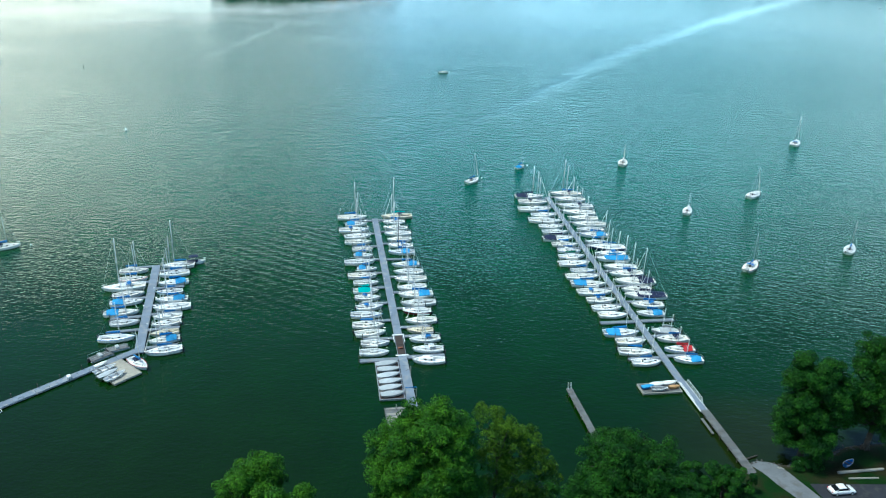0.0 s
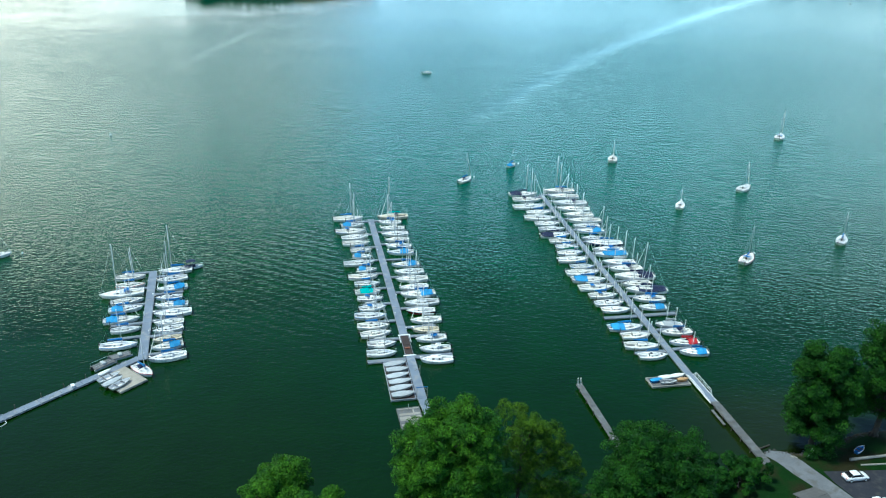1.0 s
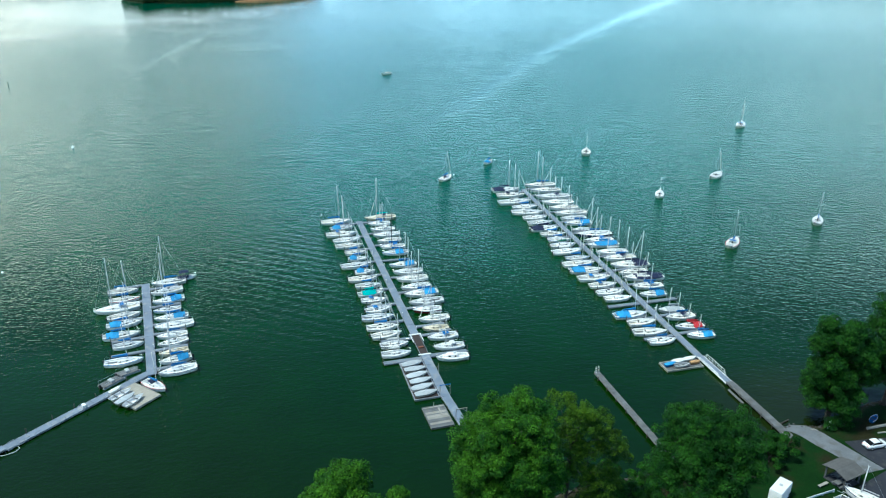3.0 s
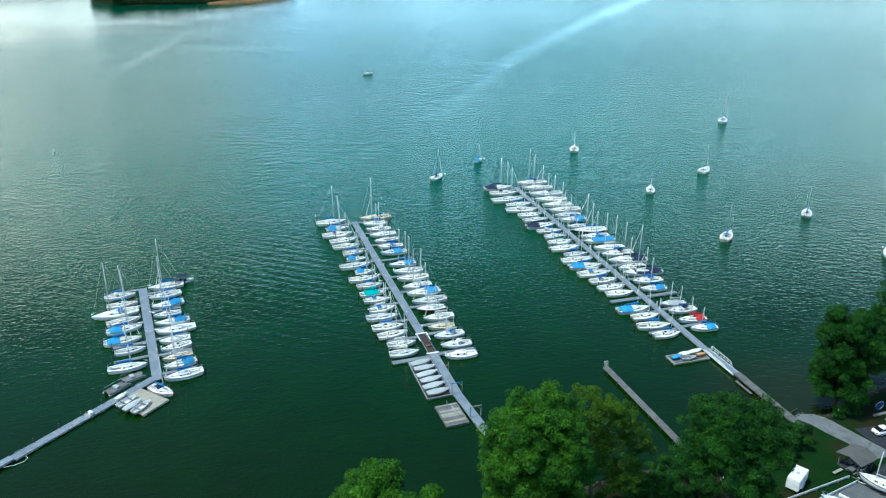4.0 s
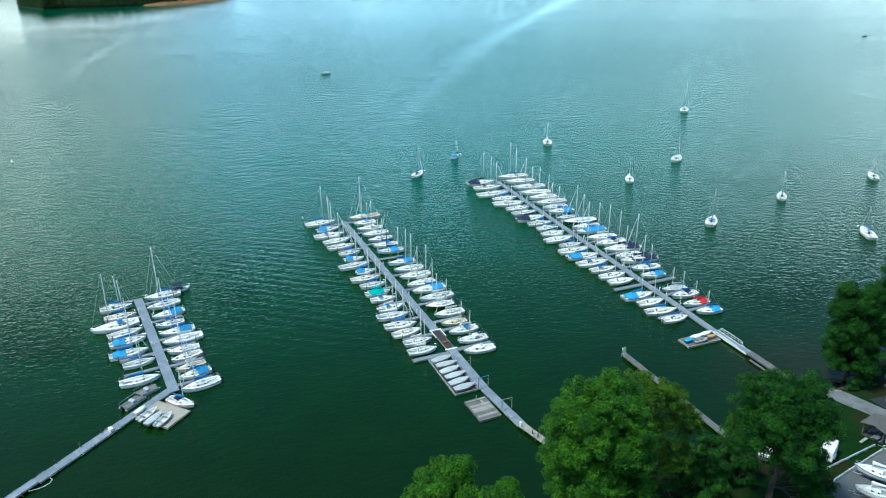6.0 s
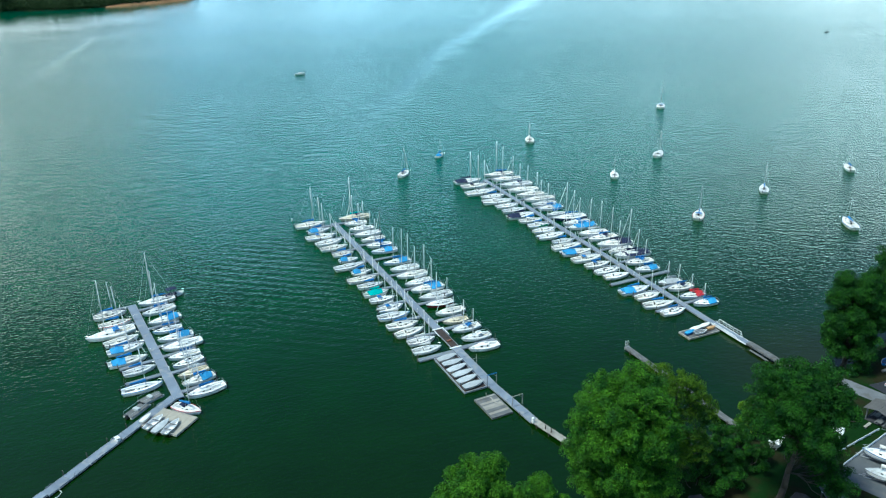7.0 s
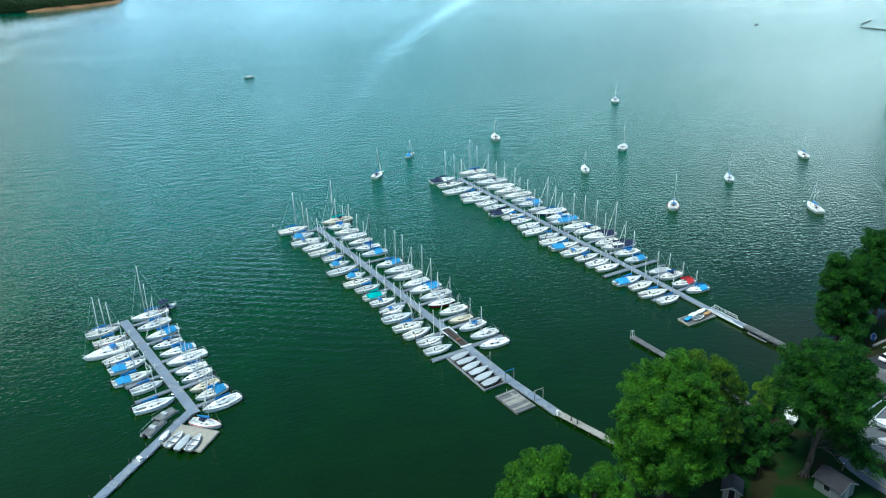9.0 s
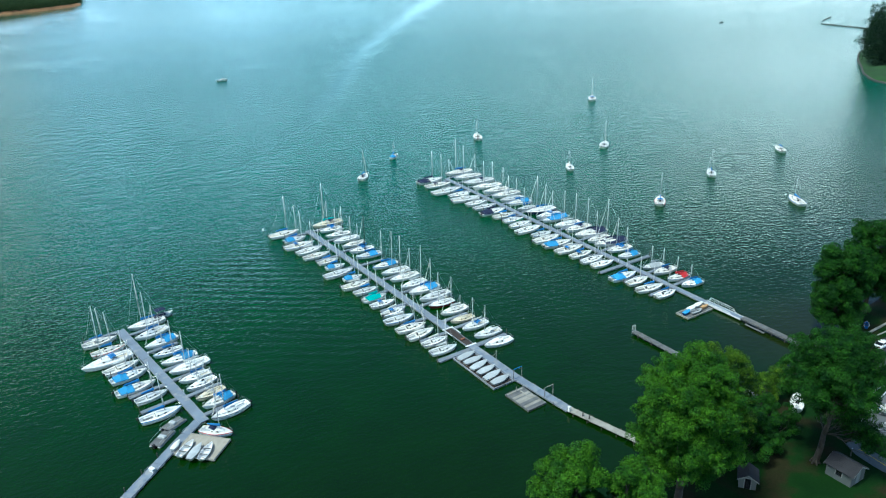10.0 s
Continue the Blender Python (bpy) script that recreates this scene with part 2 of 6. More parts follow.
POINTLAWN = mat("point_grass", (0.018, 0.062, 0.009), 0.95, var=0.3, scale=0.04, fine=0.4, bump=0.5, bscale=1.0)


def water_mat():
    m, N, L, b = node_mat("lake_water")
    pos = N.new("ShaderNodeNewGeometry").outputs["Position"]

    def stretched(scale, turn, sx, sy):
        mp = N.new("ShaderNodeMapping")
        mp.inputs["Rotation"].default_value, mp.inputs["Scale"].default_value = (0, 0, radians(turn)), (sx, sy, 0.0)
        L.new(pos, mp.inputs["Vector"])
        return noise_tex(N, L, scale, 2.0, mp.outputs[0], 0.5)

    def math_node(op, a, c):
        n = N.new("ShaderNodeMath")
        n.operation = op
        for k, v in enumerate((a, c)):
            if isinstance(v, (int, float)):
                n.inputs[k].default_value = v
            else:
                L.new(v, n.inputs[k])
        return n.outputs[0]

    swell = stretched(0.20, 18, 0.6, 1.3)
    chop = stretched(0.58, 6, 0.72, 1.15)
    ripple = stretched(1.35, -12, 0.7, 1.2)
    sep = N.new("ShaderNodeSeparateXYZ")
    L.new(pos, sep.inputs[0])
    # long low waves from a passing boat, strongest between the piers
    wv = N.new("ShaderNodeTexWave")
    wv.inputs["Scale"].default_value, wv.inputs["Distortion"].default_value, wv.inputs["Detail"].default_value, wv.inputs["Detail Scale"].default_value = 0.09, 2.6, 1.5, 0.35
    mp = N.new("ShaderNodeMapping")
    mp.inputs["Rotation"].default_value = (0, 0, radians(-62))
    L.new(pos, mp.inputs["Vector"]), L.new(mp.outputs[0], wv.inputs["Vector"])
    patch = ramp(N, L, noise_tex(N, L, 0.013, 2, pos), [(0.42, (0.12,) * 3), (0.62, (1.0,) * 3)])
    dx = math_node("DIVIDE", math_node("ADD", sep.outputs["X"], 30), 42)
    dy = math_node("DIVIDE", math_node("SUBTRACT", sep.outputs["Y"], 183), 48)
    spot = math_node("MAXIMUM", math_node("SUBTRACT", 1.0, math_node("ADD", math_node("MULTIPLY", dx, dx), math_node("MULTIPLY", dy, dy))), 0.0)
    wake = math_node("ADD", math_node("MULTIPLY", patch, 0.22), math_node("MULTIPLY", spot, 0.75))
    # a smooth trail left by a passing boat: x = a curve of y
    fc = N.new("ShaderNodeFloatCurve")
    cur = fc.mapping.curves[0]
    xs = ((340, -6), (395, 22), (485, 67), (650, 140), (925, 289), (1255, 478), (1845, 838))
    pts = [((y - 300) / 1600, (x + 100) / 1000) for y, x in xs]
    while len(cur.points) < len(pts):
        cur.points.new(0.5, 0.5)
    for k, p in enumerate(pts):
        cur.points[k].location = p
    fc.mapping.update()
    L.new(math_node("DIVIDE", math_node("SUBTRACT", sep.outputs["Y"], 300), 1600), fc.inputs["Value"])
    mid = math_node("SUBTRACT", math_node("MULTIPLY", fc.outputs[0], 1000), 100)
    wob = math_node("MULTIPLY", math_node("SUBTRACT", noise_tex(N, L, 0.03, 4, pos), 0.5), 30)
    off = math_node("ABSOLUTE", math_node("ADD", math_node("SUBTRACT", sep.outputs["X"], mid), wob), 0)
    width = math_node("ADD", math_node("MULTIPLY", sep.outputs["Y"], 0.023), 4)
    band = math_node("SUBTRACT", 1.15, math_node("DIVIDE", off, width))
    cl = N.new("ShaderNodeClamp")
    L.new(band, cl.inputs[0])
    fade = N.new("ShaderNodeMapRange")
    fade.inputs[1].default_value, fade.inputs[2].default_value = 300, 480
    L.new(sep.outputs["Y"], fade.inputs[0])
    # an older, fainter trail off the far point
    old = math_node("SUBTRACT", 1.0, math_node("DIVIDE", math_node("ABSOLUTE", math_node("ADD", math_node("ADD", sep.outputs["X"], 188), math_node("MULTIPLY", wob, 0.5)), 0), 9.0))
    span = math_node("SUBTRACT", 1.0, math_node("POWER", math_node("DIVIDE", math_node("SUBTRACT", sep.outputs["Y"], 730), 200), 2.0))
    old = math_node("MULTIPLY", math_node("MAXIMUM", old, 0.0), math_node("MAXIMUM", span, 0.0))
    trail = math_node("MAXIMUM", math_node("MULTIPLY", cl.outputs[0], fade.outputs[0]), math_node("MULTIPLY", old, 0.75))
    # the far point's lee, where the water mirrors its woods
    px = math_node("DIVIDE", math_node("ADD", sep.outputs["X"], 350), 300)
    py = math_node("DIVIDE", math_node("SUBTRACT", sep.outputs["Y"], 1450), 690)
    ring = math_node("ADD", math_node("ADD", math_node("MULTIPLY", px, px), math_node("MULTIPLY", py, py)), math_node("MULTIPLY", math_node("SUBTRACT", noise_tex(N, L, 0.008, 3, pos), 0.5), 0.9))
    cove = N.new("ShaderNodeMapRange")
    cove.interpolation_type = "SMOOTHSTEP"
    cove.inputs[1].default_value, cove.inputs[2].default_value, cove.inputs[3].default_value, cove.inputs[4].default_value = 0.2, 1.2, 0.18, 1.0
    L.new(ring, cove.inputs[0])
    calm = math_node("SUBTRACT", 1.0, math_node("MULTIPLY", trail, 0.80))
    # gusts: patches of rougher and smoother water
    gust = ramp(N, L, noise_tex(N, L, 0.012, 3, pos), [(0.3, (0.8,) * 3), (0.7, (1.05,) * 3)])
    out = N.new("ShaderNodeMapRange")
    out.inputs[1].default_value, out.inputs[2].default_value, out.inputs[3].default_value, out.inputs[4].default_value = 200, 460, 0.20, 3.2
    L.new(sep.outputs["Y"], out.inputs[0])
    far = N.new("ShaderNodeMapRange")
    far.inputs[1].default_value, far.inputs[2].default_value, far.inputs[3].default_value, far.inputs[4].default_value = 450, 900, 0.0, 5.0
    L.new(sep.outputs["Y"], far.inputs[0])
    billow = math_node("MULTIPLY", stretched(0.035, 8, 0.55, 1.2), far.outputs[0])
    h = math_node("ADD", math_node("ADD", math_node("ADD", billow, math_node("MULTIPLY", swell, out.outputs[0])), math_node("MULTIPLY", math_node("MULTIPLY", wv.outputs["Fac"], wake), 0.45)), math_node("ADD", math_node("MULTIPLY", chop, 1.0), math_node("MULTIPLY", ripple, 0.78)))
    lee = N.new("ShaderNodeMapRange")
    lee.inputs[1].default_value, lee.inputs[2].default_value, lee.inputs[3].default_value, lee.inputs[4].default_value = 140, 250, 0.24, 1.0
    # the bank's trees shelter the middle of the bay; to the east it is open
    open_side = math_node("MULTIPLY", math_node("MAXIMUM", math_node("SUBTRACT", sep.outputs["X"], 42), 0.0), 0.5)
    L.new(math_node("ADD", open_side, math_node("ADD", sep.outputs["Y"], math_node("MULTIPLY", noise_tex(N, L, 0.02, 3, pos), 40))), lee.inputs[0])
    glassy = N.new("ShaderNodeMapRange")
    glassy.inputs[1].default_value, glassy.inputs[2].default_value, glassy.inputs[3].default_value, glassy.inputs[4].default_value = 190, 680, 1.0, 0.7
    L.new(math_node("ADD", sep.outputs["Y"], math_node("MULTIPLY", noise_tex(N, L, 0.006, 3, pos), 260)), glassy.inputs[0])
    # and it lies still under the far shore
    still = N.new("ShaderNodeMapRange")
    still.inputs[1].default_value, still.inputs[2].default_value, still.inputs[3].default_value, still.inputs[4].default_value = 720, 1100, 1.0, 0.9
    L.new(sep.outputs["Y"], still.inputs[0])
    h = math_node("MULTIPLY", math_node("MULTIPLY", math_node("MULTIPLY", h, gust), calm), math_node("MULTIPLY", lee.outputs[0], math_node("MULTIPLY", glassy.outputs[0], math_node("MULTIPLY", still.outputs[0], cove.outputs[0]))))
    bn = N.new("ShaderNodeBump")
    bn.inputs["Strength"].default_value, bn.inputs["Distance"].default_value = 1.0, 0.34
    L.new(h, bn.inputs["Height"]), L.new(bn.outputs[0], b.inputs["Normal"])
    # murky brown-green inshore to teal offshore; shade and dim reflection are painted in
    near_to_far = N.new("ShaderNodeMapRange")
    near_to_far.interpolation_type = "SMOOTHSTEP"
    near_to_far.inputs[1].default_value, near_to_far.inputs[2].default_value = 95, 360
    L.new(math_node("ADD", sep.outputs["Y"], math_node("MULTIPLY", noise_tex(N, L, 0.015, 3, pos), 60)), near_to_far.inputs[0])
    col = ramp(N, L, near_to_far.outputs[0], [(0.0, (0.0036, 0.0130, 0.0002)), (0.4, (0.0022, 0.0335, 0.0012)), (1.0, (0.0, 0.076, 0.038))])
    shal = ramp(N, L, noise_tex(N, L, 0.1, 3, pos), [(0.3, (0.88,) * 3), (0.7, (1.12,) * 3)])
    mul = N.new("ShaderNodeMixRGB")
    mul.blend_type, mul.inputs[0].default_value = "MULTIPLY", 1.0
    # silt stirred up off the launching ramp
    sx = math_node("DIVIDE", math_node("SUBTRACT", sep.outputs["X"], 66), 26)
    sy = math_node("DIVIDE", math_node("SUBTRACT", sep.outputs["Y"], 112), 20)
    silt = math_node("MAXIMUM", math_node("SUBTRACT", 1.0, math_node("ADD", math_node("MULTIPLY", sx, sx), math_node("MULTIPLY", sy, sy))), 0.0)
    silty = N.new("ShaderNodeMixRGB")
    silty.inputs[2].default_value = (0.012, 0.019, 0.004, 1)
    L.new(math_node("MULTIPLY", silt, 0.8), silty.inputs[0]), L.new(col, silty.inputs[1])
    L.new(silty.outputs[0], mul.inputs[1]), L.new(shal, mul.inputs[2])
    # some of the smooth trail's reflected brightness is mixed into its colour
    trail_sheen = N.new("ShaderNodeMixRGB")
    trail_sheen.inputs[2].default_value = (0.30, 0.36, 0.36, 1)
    L.new(math_node("MULTIPLY", trail, 0.06), trail_sheen.inputs[0]), L.new(mul.outputs[0], trail_sheen.inputs[1]), L.new(trail_sheen.outputs[0], b.inputs["Base Color"])
    # waves too fine to see roughen it, more so out in the open; slicks and the trail lie smoother
    fine = N.new("ShaderNodeMapRange")
    fine.inputs[1].default_value, fine.inputs[2].default_value, fine.inputs[3].default_value, fine.inputs[4].default_value = 120, 520, 0.05, 0.20
    L.new(sep.outputs["Y"], fine.inputs[0])
    slick = ramp(N, L, stretched(0.010, 24, 0.35, 1.3), [(0.56, (0.0,) * 3), (0.74, (1.0,) * 3)])
    smooth = math_node("SUBTRACT", 1.0, math_node("MAXIMUM", math_node("MULTIPLY", trail, 0.17), math_node("MULTIPLY", slick, 0.15)))
    shelter = N.new("ShaderNodeMapRange")
    shelter.inputs[1].default_value, shelter.inputs[2].default_value, shelter.inputs[3].default_value, shelter.inputs[4].default_value = 650, 1150, 1.0, 0.65
    L.new(sep.outputs["Y"], shelter.inputs[0])
    L.new(math_node("MULTIPLY", math_node("MULTIPLY", fine.outputs[0], math_node("MULTIPLY", shelter.outputs[0], cove.outputs[0])), smooth), b.inputs["Roughness"])
    b.inputs["IOR"].default_value, b.inputs["Specular IOR Level"].default_value = 1.333, 0.38
    return m


WATER = water_mat()

# ---- mesh tools ----


class Geo:
    """Collects vertices and faces of one part."""

    def __init__(self):
        self.v, self.f = [], []

    def ring_loft(self, rings, cap0=True, cap1=True, closed=True):
        base, n = len(self.v), len(rings[0])
        for r in rings:
            self.v += [tuple(p) for p in r]
        for a in range(len(rings) - 1):
            for k in range(n if closed else n - 1):
                i, j = base + a * n + k, base + a * n + (k + 1) % n
                self.f.append((i, j, j + n, i + n))
        if cap0:
            self.f.append(tuple(base + k for k in reversed(range(n))))
        if cap1:
            self.f.append(tuple(base + (len(rings) - 1) * n + k for k in range(n)))
        return self

    def box(self, x0, x1, y0, y1, z0, z1, ch=0.03):
        def rect(z, i):
            return [(x0 + i, y0 + i, z), (x1 - i, y0 + i, z), (x1 - i, y1 - i, z), (x0 + i, y1 - i, z)]
        return self.ring_loft([rect(z0, 0), rect(z1 - ch, 0), rect(z1, ch)])

    def tube(self, p0, p1, r0, r1=None, n=6):
        p0, p1 = Vector(p0), Vector(p1)
        r1 = r0 if r1 is None else r1
        d = (p1 - p0).normalized()
        a = d.orthogonal().normalized()
        b = d.cross(a)
        rings = [[p + (a * math.cos(2 * math.pi * k / n) + b * math.sin(2 * math.pi * k / n)) * r for k in range(n)] for p, r in ((p0, r0), (p1, r1))]
        return self.ring_loft(rings)

    def path(self, pts, r, n=5):
        for a, b in zip(pts, pts[1:]):
            self.tube(a, b, r, r, n)
        return self

    def bent(self, pts, r, n=5):
        """One bar bent through the points."""
        pts, rings = [Vector(p) for p in pts], []
        for k, p in enumerate(pts):
            d = (pts[min(k + 1, len(pts) - 1)] - pts[max(k - 1, 0)]).normalized()
            a = d.cross(Vector((0.31, 0.17, 0.94))).normalized()
            b = d.cross(a)
            rings.append([p + (a * math.cos(2 * math.pi * j / n) + b * math.sin(2 * math.pi * j / n)) * r for j in range(n)])
        return self.ring_loft(rings)

    def mesh(self, name, material, smooth=False):
        me = bpy.data.meshes.new(name)
        me.from_pydata(self.v, [], self.f)
        me.materials.append(material)
        if smooth:
            me.polygons.foreach_set("use_smooth", [True] * len(me.polygons))
        me.update()
        return me


def part(name, geo, material, parent, label="", smooth=False):
    ob = new(name, geo.mesh(name, material, smooth) if isinstance(geo, Geo) else geo)
    ob.parent = parent
    return tagged(ob, label)


def thing(name, m, label, category, group="", kind=""):
    e = new(name)
    e.empty_display_size = 0.3
    e.matrix_world = m
    return tagged(e, label, category, group, kind)


def at(x, y, z=0.0, heading=0.0, roll=0.0):
    return pose(x, y, z, roll, 0, heading)


# ---- setting: water and land ----
SHORE = ((-900, 40), (-300, 60), (-150, 72), (-112, 84), (-92, 70), (-45, 62), (-16, 76), (2, 90), (18, 95), (34, 97.5), (47, 100.5),
         (56, 104), (61, 107.5), (66, 106.5), (72, 109), (82, 113), (110, 118), (170, 112), (300, 60), (900, 20))


def shore_y(x):
    for (xa, ya), (xb, yb) in zip(SHORE, SHORE[1:]):
        if xa <= x <= xb:
            t = (x - xa) / (xb - xa)
            t = t * t * (3 - 2 * t) * 0.5 + t * 0.5
            return ya + (yb - ya) * t
    return 40.0


def land_z(x, y):
    """Height of the near land: a short bank, then a gentle rise."""
    d = shore_y(x) - y
    if d < 0:
        return max(-2.5, 0.35 * d)
    return 1.15 * min(1.0, d / 3.5) ** 0.8 + 0.012 * min(d, 60) + 0.08 * noise.noise((x * 0.3, y * 0.3, 0))


def grid_land(name, xs, ys, height, material, label):
    g = Geo()
    g.v = [(x, y, height(x, y)) for y in ys for x in xs]
    n = len(xs)
    g.f = [(j * n + i, j * n + i + 1, (j + 1) * n + i + 1, (j + 1) * n + i) for j in range(len(ys) - 1) for i in range(n - 1)]
    ob = new(name, g.mesh(name, material, True))
    return tagged(ob, label, "ground", kind="structure")


def steps(a, b, fine0, fine1, fine, coarse):
    out, x = [], a
    while x < b:
        out.append(x)
        x += fine if fine0 <= x < fine1 else coarse
    return out + [b]


grid_land("ground", steps(-900, 900, -40, 100, 1.0, 20.0), steps(-700, 130, 60, 120, 1.0, 20.0), land_z, LAWN, "mown lakeside lawn with a bare earth bank at the water")

gw = Geo()
gw.ring_loft([[(-4600, -4600, 0), (4600, -4600, 0), (4600, 4600, 0), (-4600, 4600, 0)]], False, True)
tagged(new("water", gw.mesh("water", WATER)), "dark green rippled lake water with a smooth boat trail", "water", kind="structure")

# ---- foliage ----


def leaf_cloud(centres, radii, count, size, rng, squash=0.8, droop=0.0):
    """Leaf blades gathered round clumps; returns a Geo-like pair of arrays."""
    c, r = np.asarray(centres, float), np.asarray(radii, float)
    w = r ** 2 / (r ** 2).sum()
    pick = rng.choice(len(c), count, p=w)
    d = rng.normal(size=(count, 3))
    d /= np.linalg.norm(d, axis=1)[:, None]
    d[:, 2] = np.where(rng.random(count) < 0.75, np.abs(d[:, 2]), d[:, 2])
    rad = r[pick] * (0.72 + 0.33 * rng.random(count) ** 0.7)
    p = c[pick] + d * rad[:, None] * [1, 1, squash]
    p[:, 2] -= droop * rng.random(count) ** 2 * r[pick]
    nrm = d + rng.normal(size=(count, 3)) * 0.45 + [0, 0, 0.35]
    nrm /= np.linalg.norm(nrm, axis=1)[:, None]
    t = np.cross(nrm, rng.normal(size=(count, 3)))
    t /= np.linalg.norm(t, axis=1)[:, None]
    s = np.cross(nrm, t)
    ln = (size * (0.6 + 0.8 * rng.random(count)))[:, None]
    wd = ln * 0.42
    tip, tail = p + t * ln * 0.5, p - t * ln * 0.5
    sag = nrm * ln * 0.12
    v = np.stack([tail, p + s * wd * 0.5 - sag * 0, tip - sag, p - s * wd * 0.5], 1).reshape(-1, 3)
    return v


def leaves_mesh(name, v, material):
    n = len(v) // 4
    me = bpy.data.meshes.new(name)
    me.vertices.add(len(v)), me.loops.add(n * 4), me.polygons.add(n)
    me.vertices.foreach_set("co", v.astype(np.float32).ravel())
    me.loops.foreach_set("vertex_index", np.arange(n * 4, dtype=np.int32))
    me.polygons.foreach_set("loop_start", np.arange(0, n * 4, 4, dtype=np.int32))
    me.materials.append(material)
    me.update(calc_edges=True)
    return me


def limb(g, p0, p1, r0, r1, rng, bend=0.12, n=7, seg=4):
    p0, p1 = Vector(p0), Vector(p1)
    pts = [p0.lerp(p1, k / seg) for k in range(seg + 1)]
    for k in range(1, seg):
        pts[k] += Vector(rng.normal(size=3)) * bend * (p1 - p0).length * 0.3
    for k in range(seg):
        ra, rb = r0 + (r1 - r0) * k / seg, r0 + (r1 - r0) * (k + 1) / seg
        g.tube(pts[k], pts[k + 1], ra, rb, n)
    return pts


def crown_lobes(r, low, high, count, seed, lean=(0.0, 0.0), shape=0.85):
    """Masses of a full crown: one in the heart and the rest round an upright egg, from low to high."""
    rng = np.random.default_rng(seed)
    mid, half = (low + high) / 2, (high - low) / 2
    out = [(lean[0] * 0.5, lean[1] * 0.5, mid, r * 0.62, half * 0.66)]
    for k in range(count):
        u = (k + 0.5) / count
        z = -0.92 + 1.84 * u
        ring = max(0.12, 1 - abs(z) ** (2.3 if z > 0 else 3.0)) ** 0.5
        a = k * 2.39996 + rng.uniform(-0.35, 0.35)
        size = r * rng.uniform(0.24, 0.38)
        d = (r - size * shape) * ring * rng.uniform(0.78, 1.08)
        out.append((math.cos(a) * d + lean[0] * u, math.sin(a) * d + lean[1] * u, mid + z * (half - size * 0.7), size, size * rng.uniform(0.95, 1.2)))
    return out


def tree(x, y, lobes, seed, leaves=40000, size=0.30, material=None, trunk_r=0.45, label="", tuft=1.2, density=0.42, core=0.70, name="tree"):
    """lobes: (dx, dy, z, radius, height radius) of the crown's masses, from the trunk's foot; tufts of leaves cover each."""
    rng = np.random.default_rng(seed)
    z0 = land_z(x, y)
    t = thing(name, at(x, y, z0 - 0.1), label, "tree", "trees on the shore")
    g = Geo()
    lo, hi = min(l[2] for l in lobes) - z0, max(l[2] for l in lobes) - z0
    th = lo + (hi - lo) * 0.55
    pts = limb(g, (0, 0, 0), (rng.normal() * 0.4, rng.normal() * 0.4, th), trunk_r * 1.3, trunk_r * 0.5, rng, 0.03, 9, 5)
    for k in range(6):
        a = k * math.pi / 3
        g.tube((math.cos(a) * trunk_r * 1.9, math.sin(a) * trunk_r * 1.9, -0.1), (math.cos(a) * trunk_r * 0.6, math.sin(a) * trunk_r * 0.6, 1.2), trunk_r * 0.5, trunk_r * 0.3, 6)
    part("trunk", g, BARK, t, smooth=True)
    cs, rs = [], []
    for dx, dy, lz, lr, lh in lobes:
        lg = Geo()
        c = Vector((dx, dy, lz - z0))
        root = min(pts[2:], key=lambda p: abs(p.z - (c.z - math.hypot(dx, dy) * 0.7)))
        pl = limb(lg, root, c, trunk_r * 0.34, trunk_r * 0.12, rng, 0.15, 6)
        for q in range(5):
            d = Vector(rng.normal(size=3)).normalized()
            limb(lg, pl[rng.integers(1, 4)], c + Vector((d.x * lr, d.y * lr, d.z * lh)) * 0.85, trunk_r * 0.14, 0.03, rng, 0.2, 5, 3)
        part("limb", lg, BARK, t, smooth=True)
        for k in range(int(11 * density * (lr / tuft) ** 2) + 4):
            d = rng.normal(size=3)
            d /= np.linalg.norm(d)
            if d[2] < -0.35:
                d[2] *= -1
            u = 0.72 + 0.46 * rng.random()
            cs.append((dx + d[0] * lr * u, dy + d[1] * lr * u, max(0.8, lz - z0 + d[2] * lh * u)))
            rs.append(tuft * (0.45 + 0.65 * rng.random() ** 1.4))
    v = leaf_cloud(cs, rs, leaves, size, rng, 0.85, 0.45)
    part("crown", leaves_mesh("crown", v, material or LEAF), None, t)
    if core:
        # inner foliage closes the crown
        vi = leaf_cloud([(l[0], l[1], l[2] - z0) for l in lobes], [l[3] * core for l in lobes], leaves // 4, size * 1.7, rng, 1.0, 0)
        part("inner_foliage", leaves_mesh("inner_foliage", vi, material or LEAF), None, t)
    return t


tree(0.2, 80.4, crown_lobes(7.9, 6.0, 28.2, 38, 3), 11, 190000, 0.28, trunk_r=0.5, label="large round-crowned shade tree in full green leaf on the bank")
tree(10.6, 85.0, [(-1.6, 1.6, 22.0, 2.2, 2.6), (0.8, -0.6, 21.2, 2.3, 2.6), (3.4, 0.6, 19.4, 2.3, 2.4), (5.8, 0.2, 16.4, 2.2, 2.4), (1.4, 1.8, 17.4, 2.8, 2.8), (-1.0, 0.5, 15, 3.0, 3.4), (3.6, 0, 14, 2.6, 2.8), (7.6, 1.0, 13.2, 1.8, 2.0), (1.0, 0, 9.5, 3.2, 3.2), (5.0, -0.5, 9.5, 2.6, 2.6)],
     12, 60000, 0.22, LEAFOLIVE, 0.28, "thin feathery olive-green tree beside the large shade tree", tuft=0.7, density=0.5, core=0)
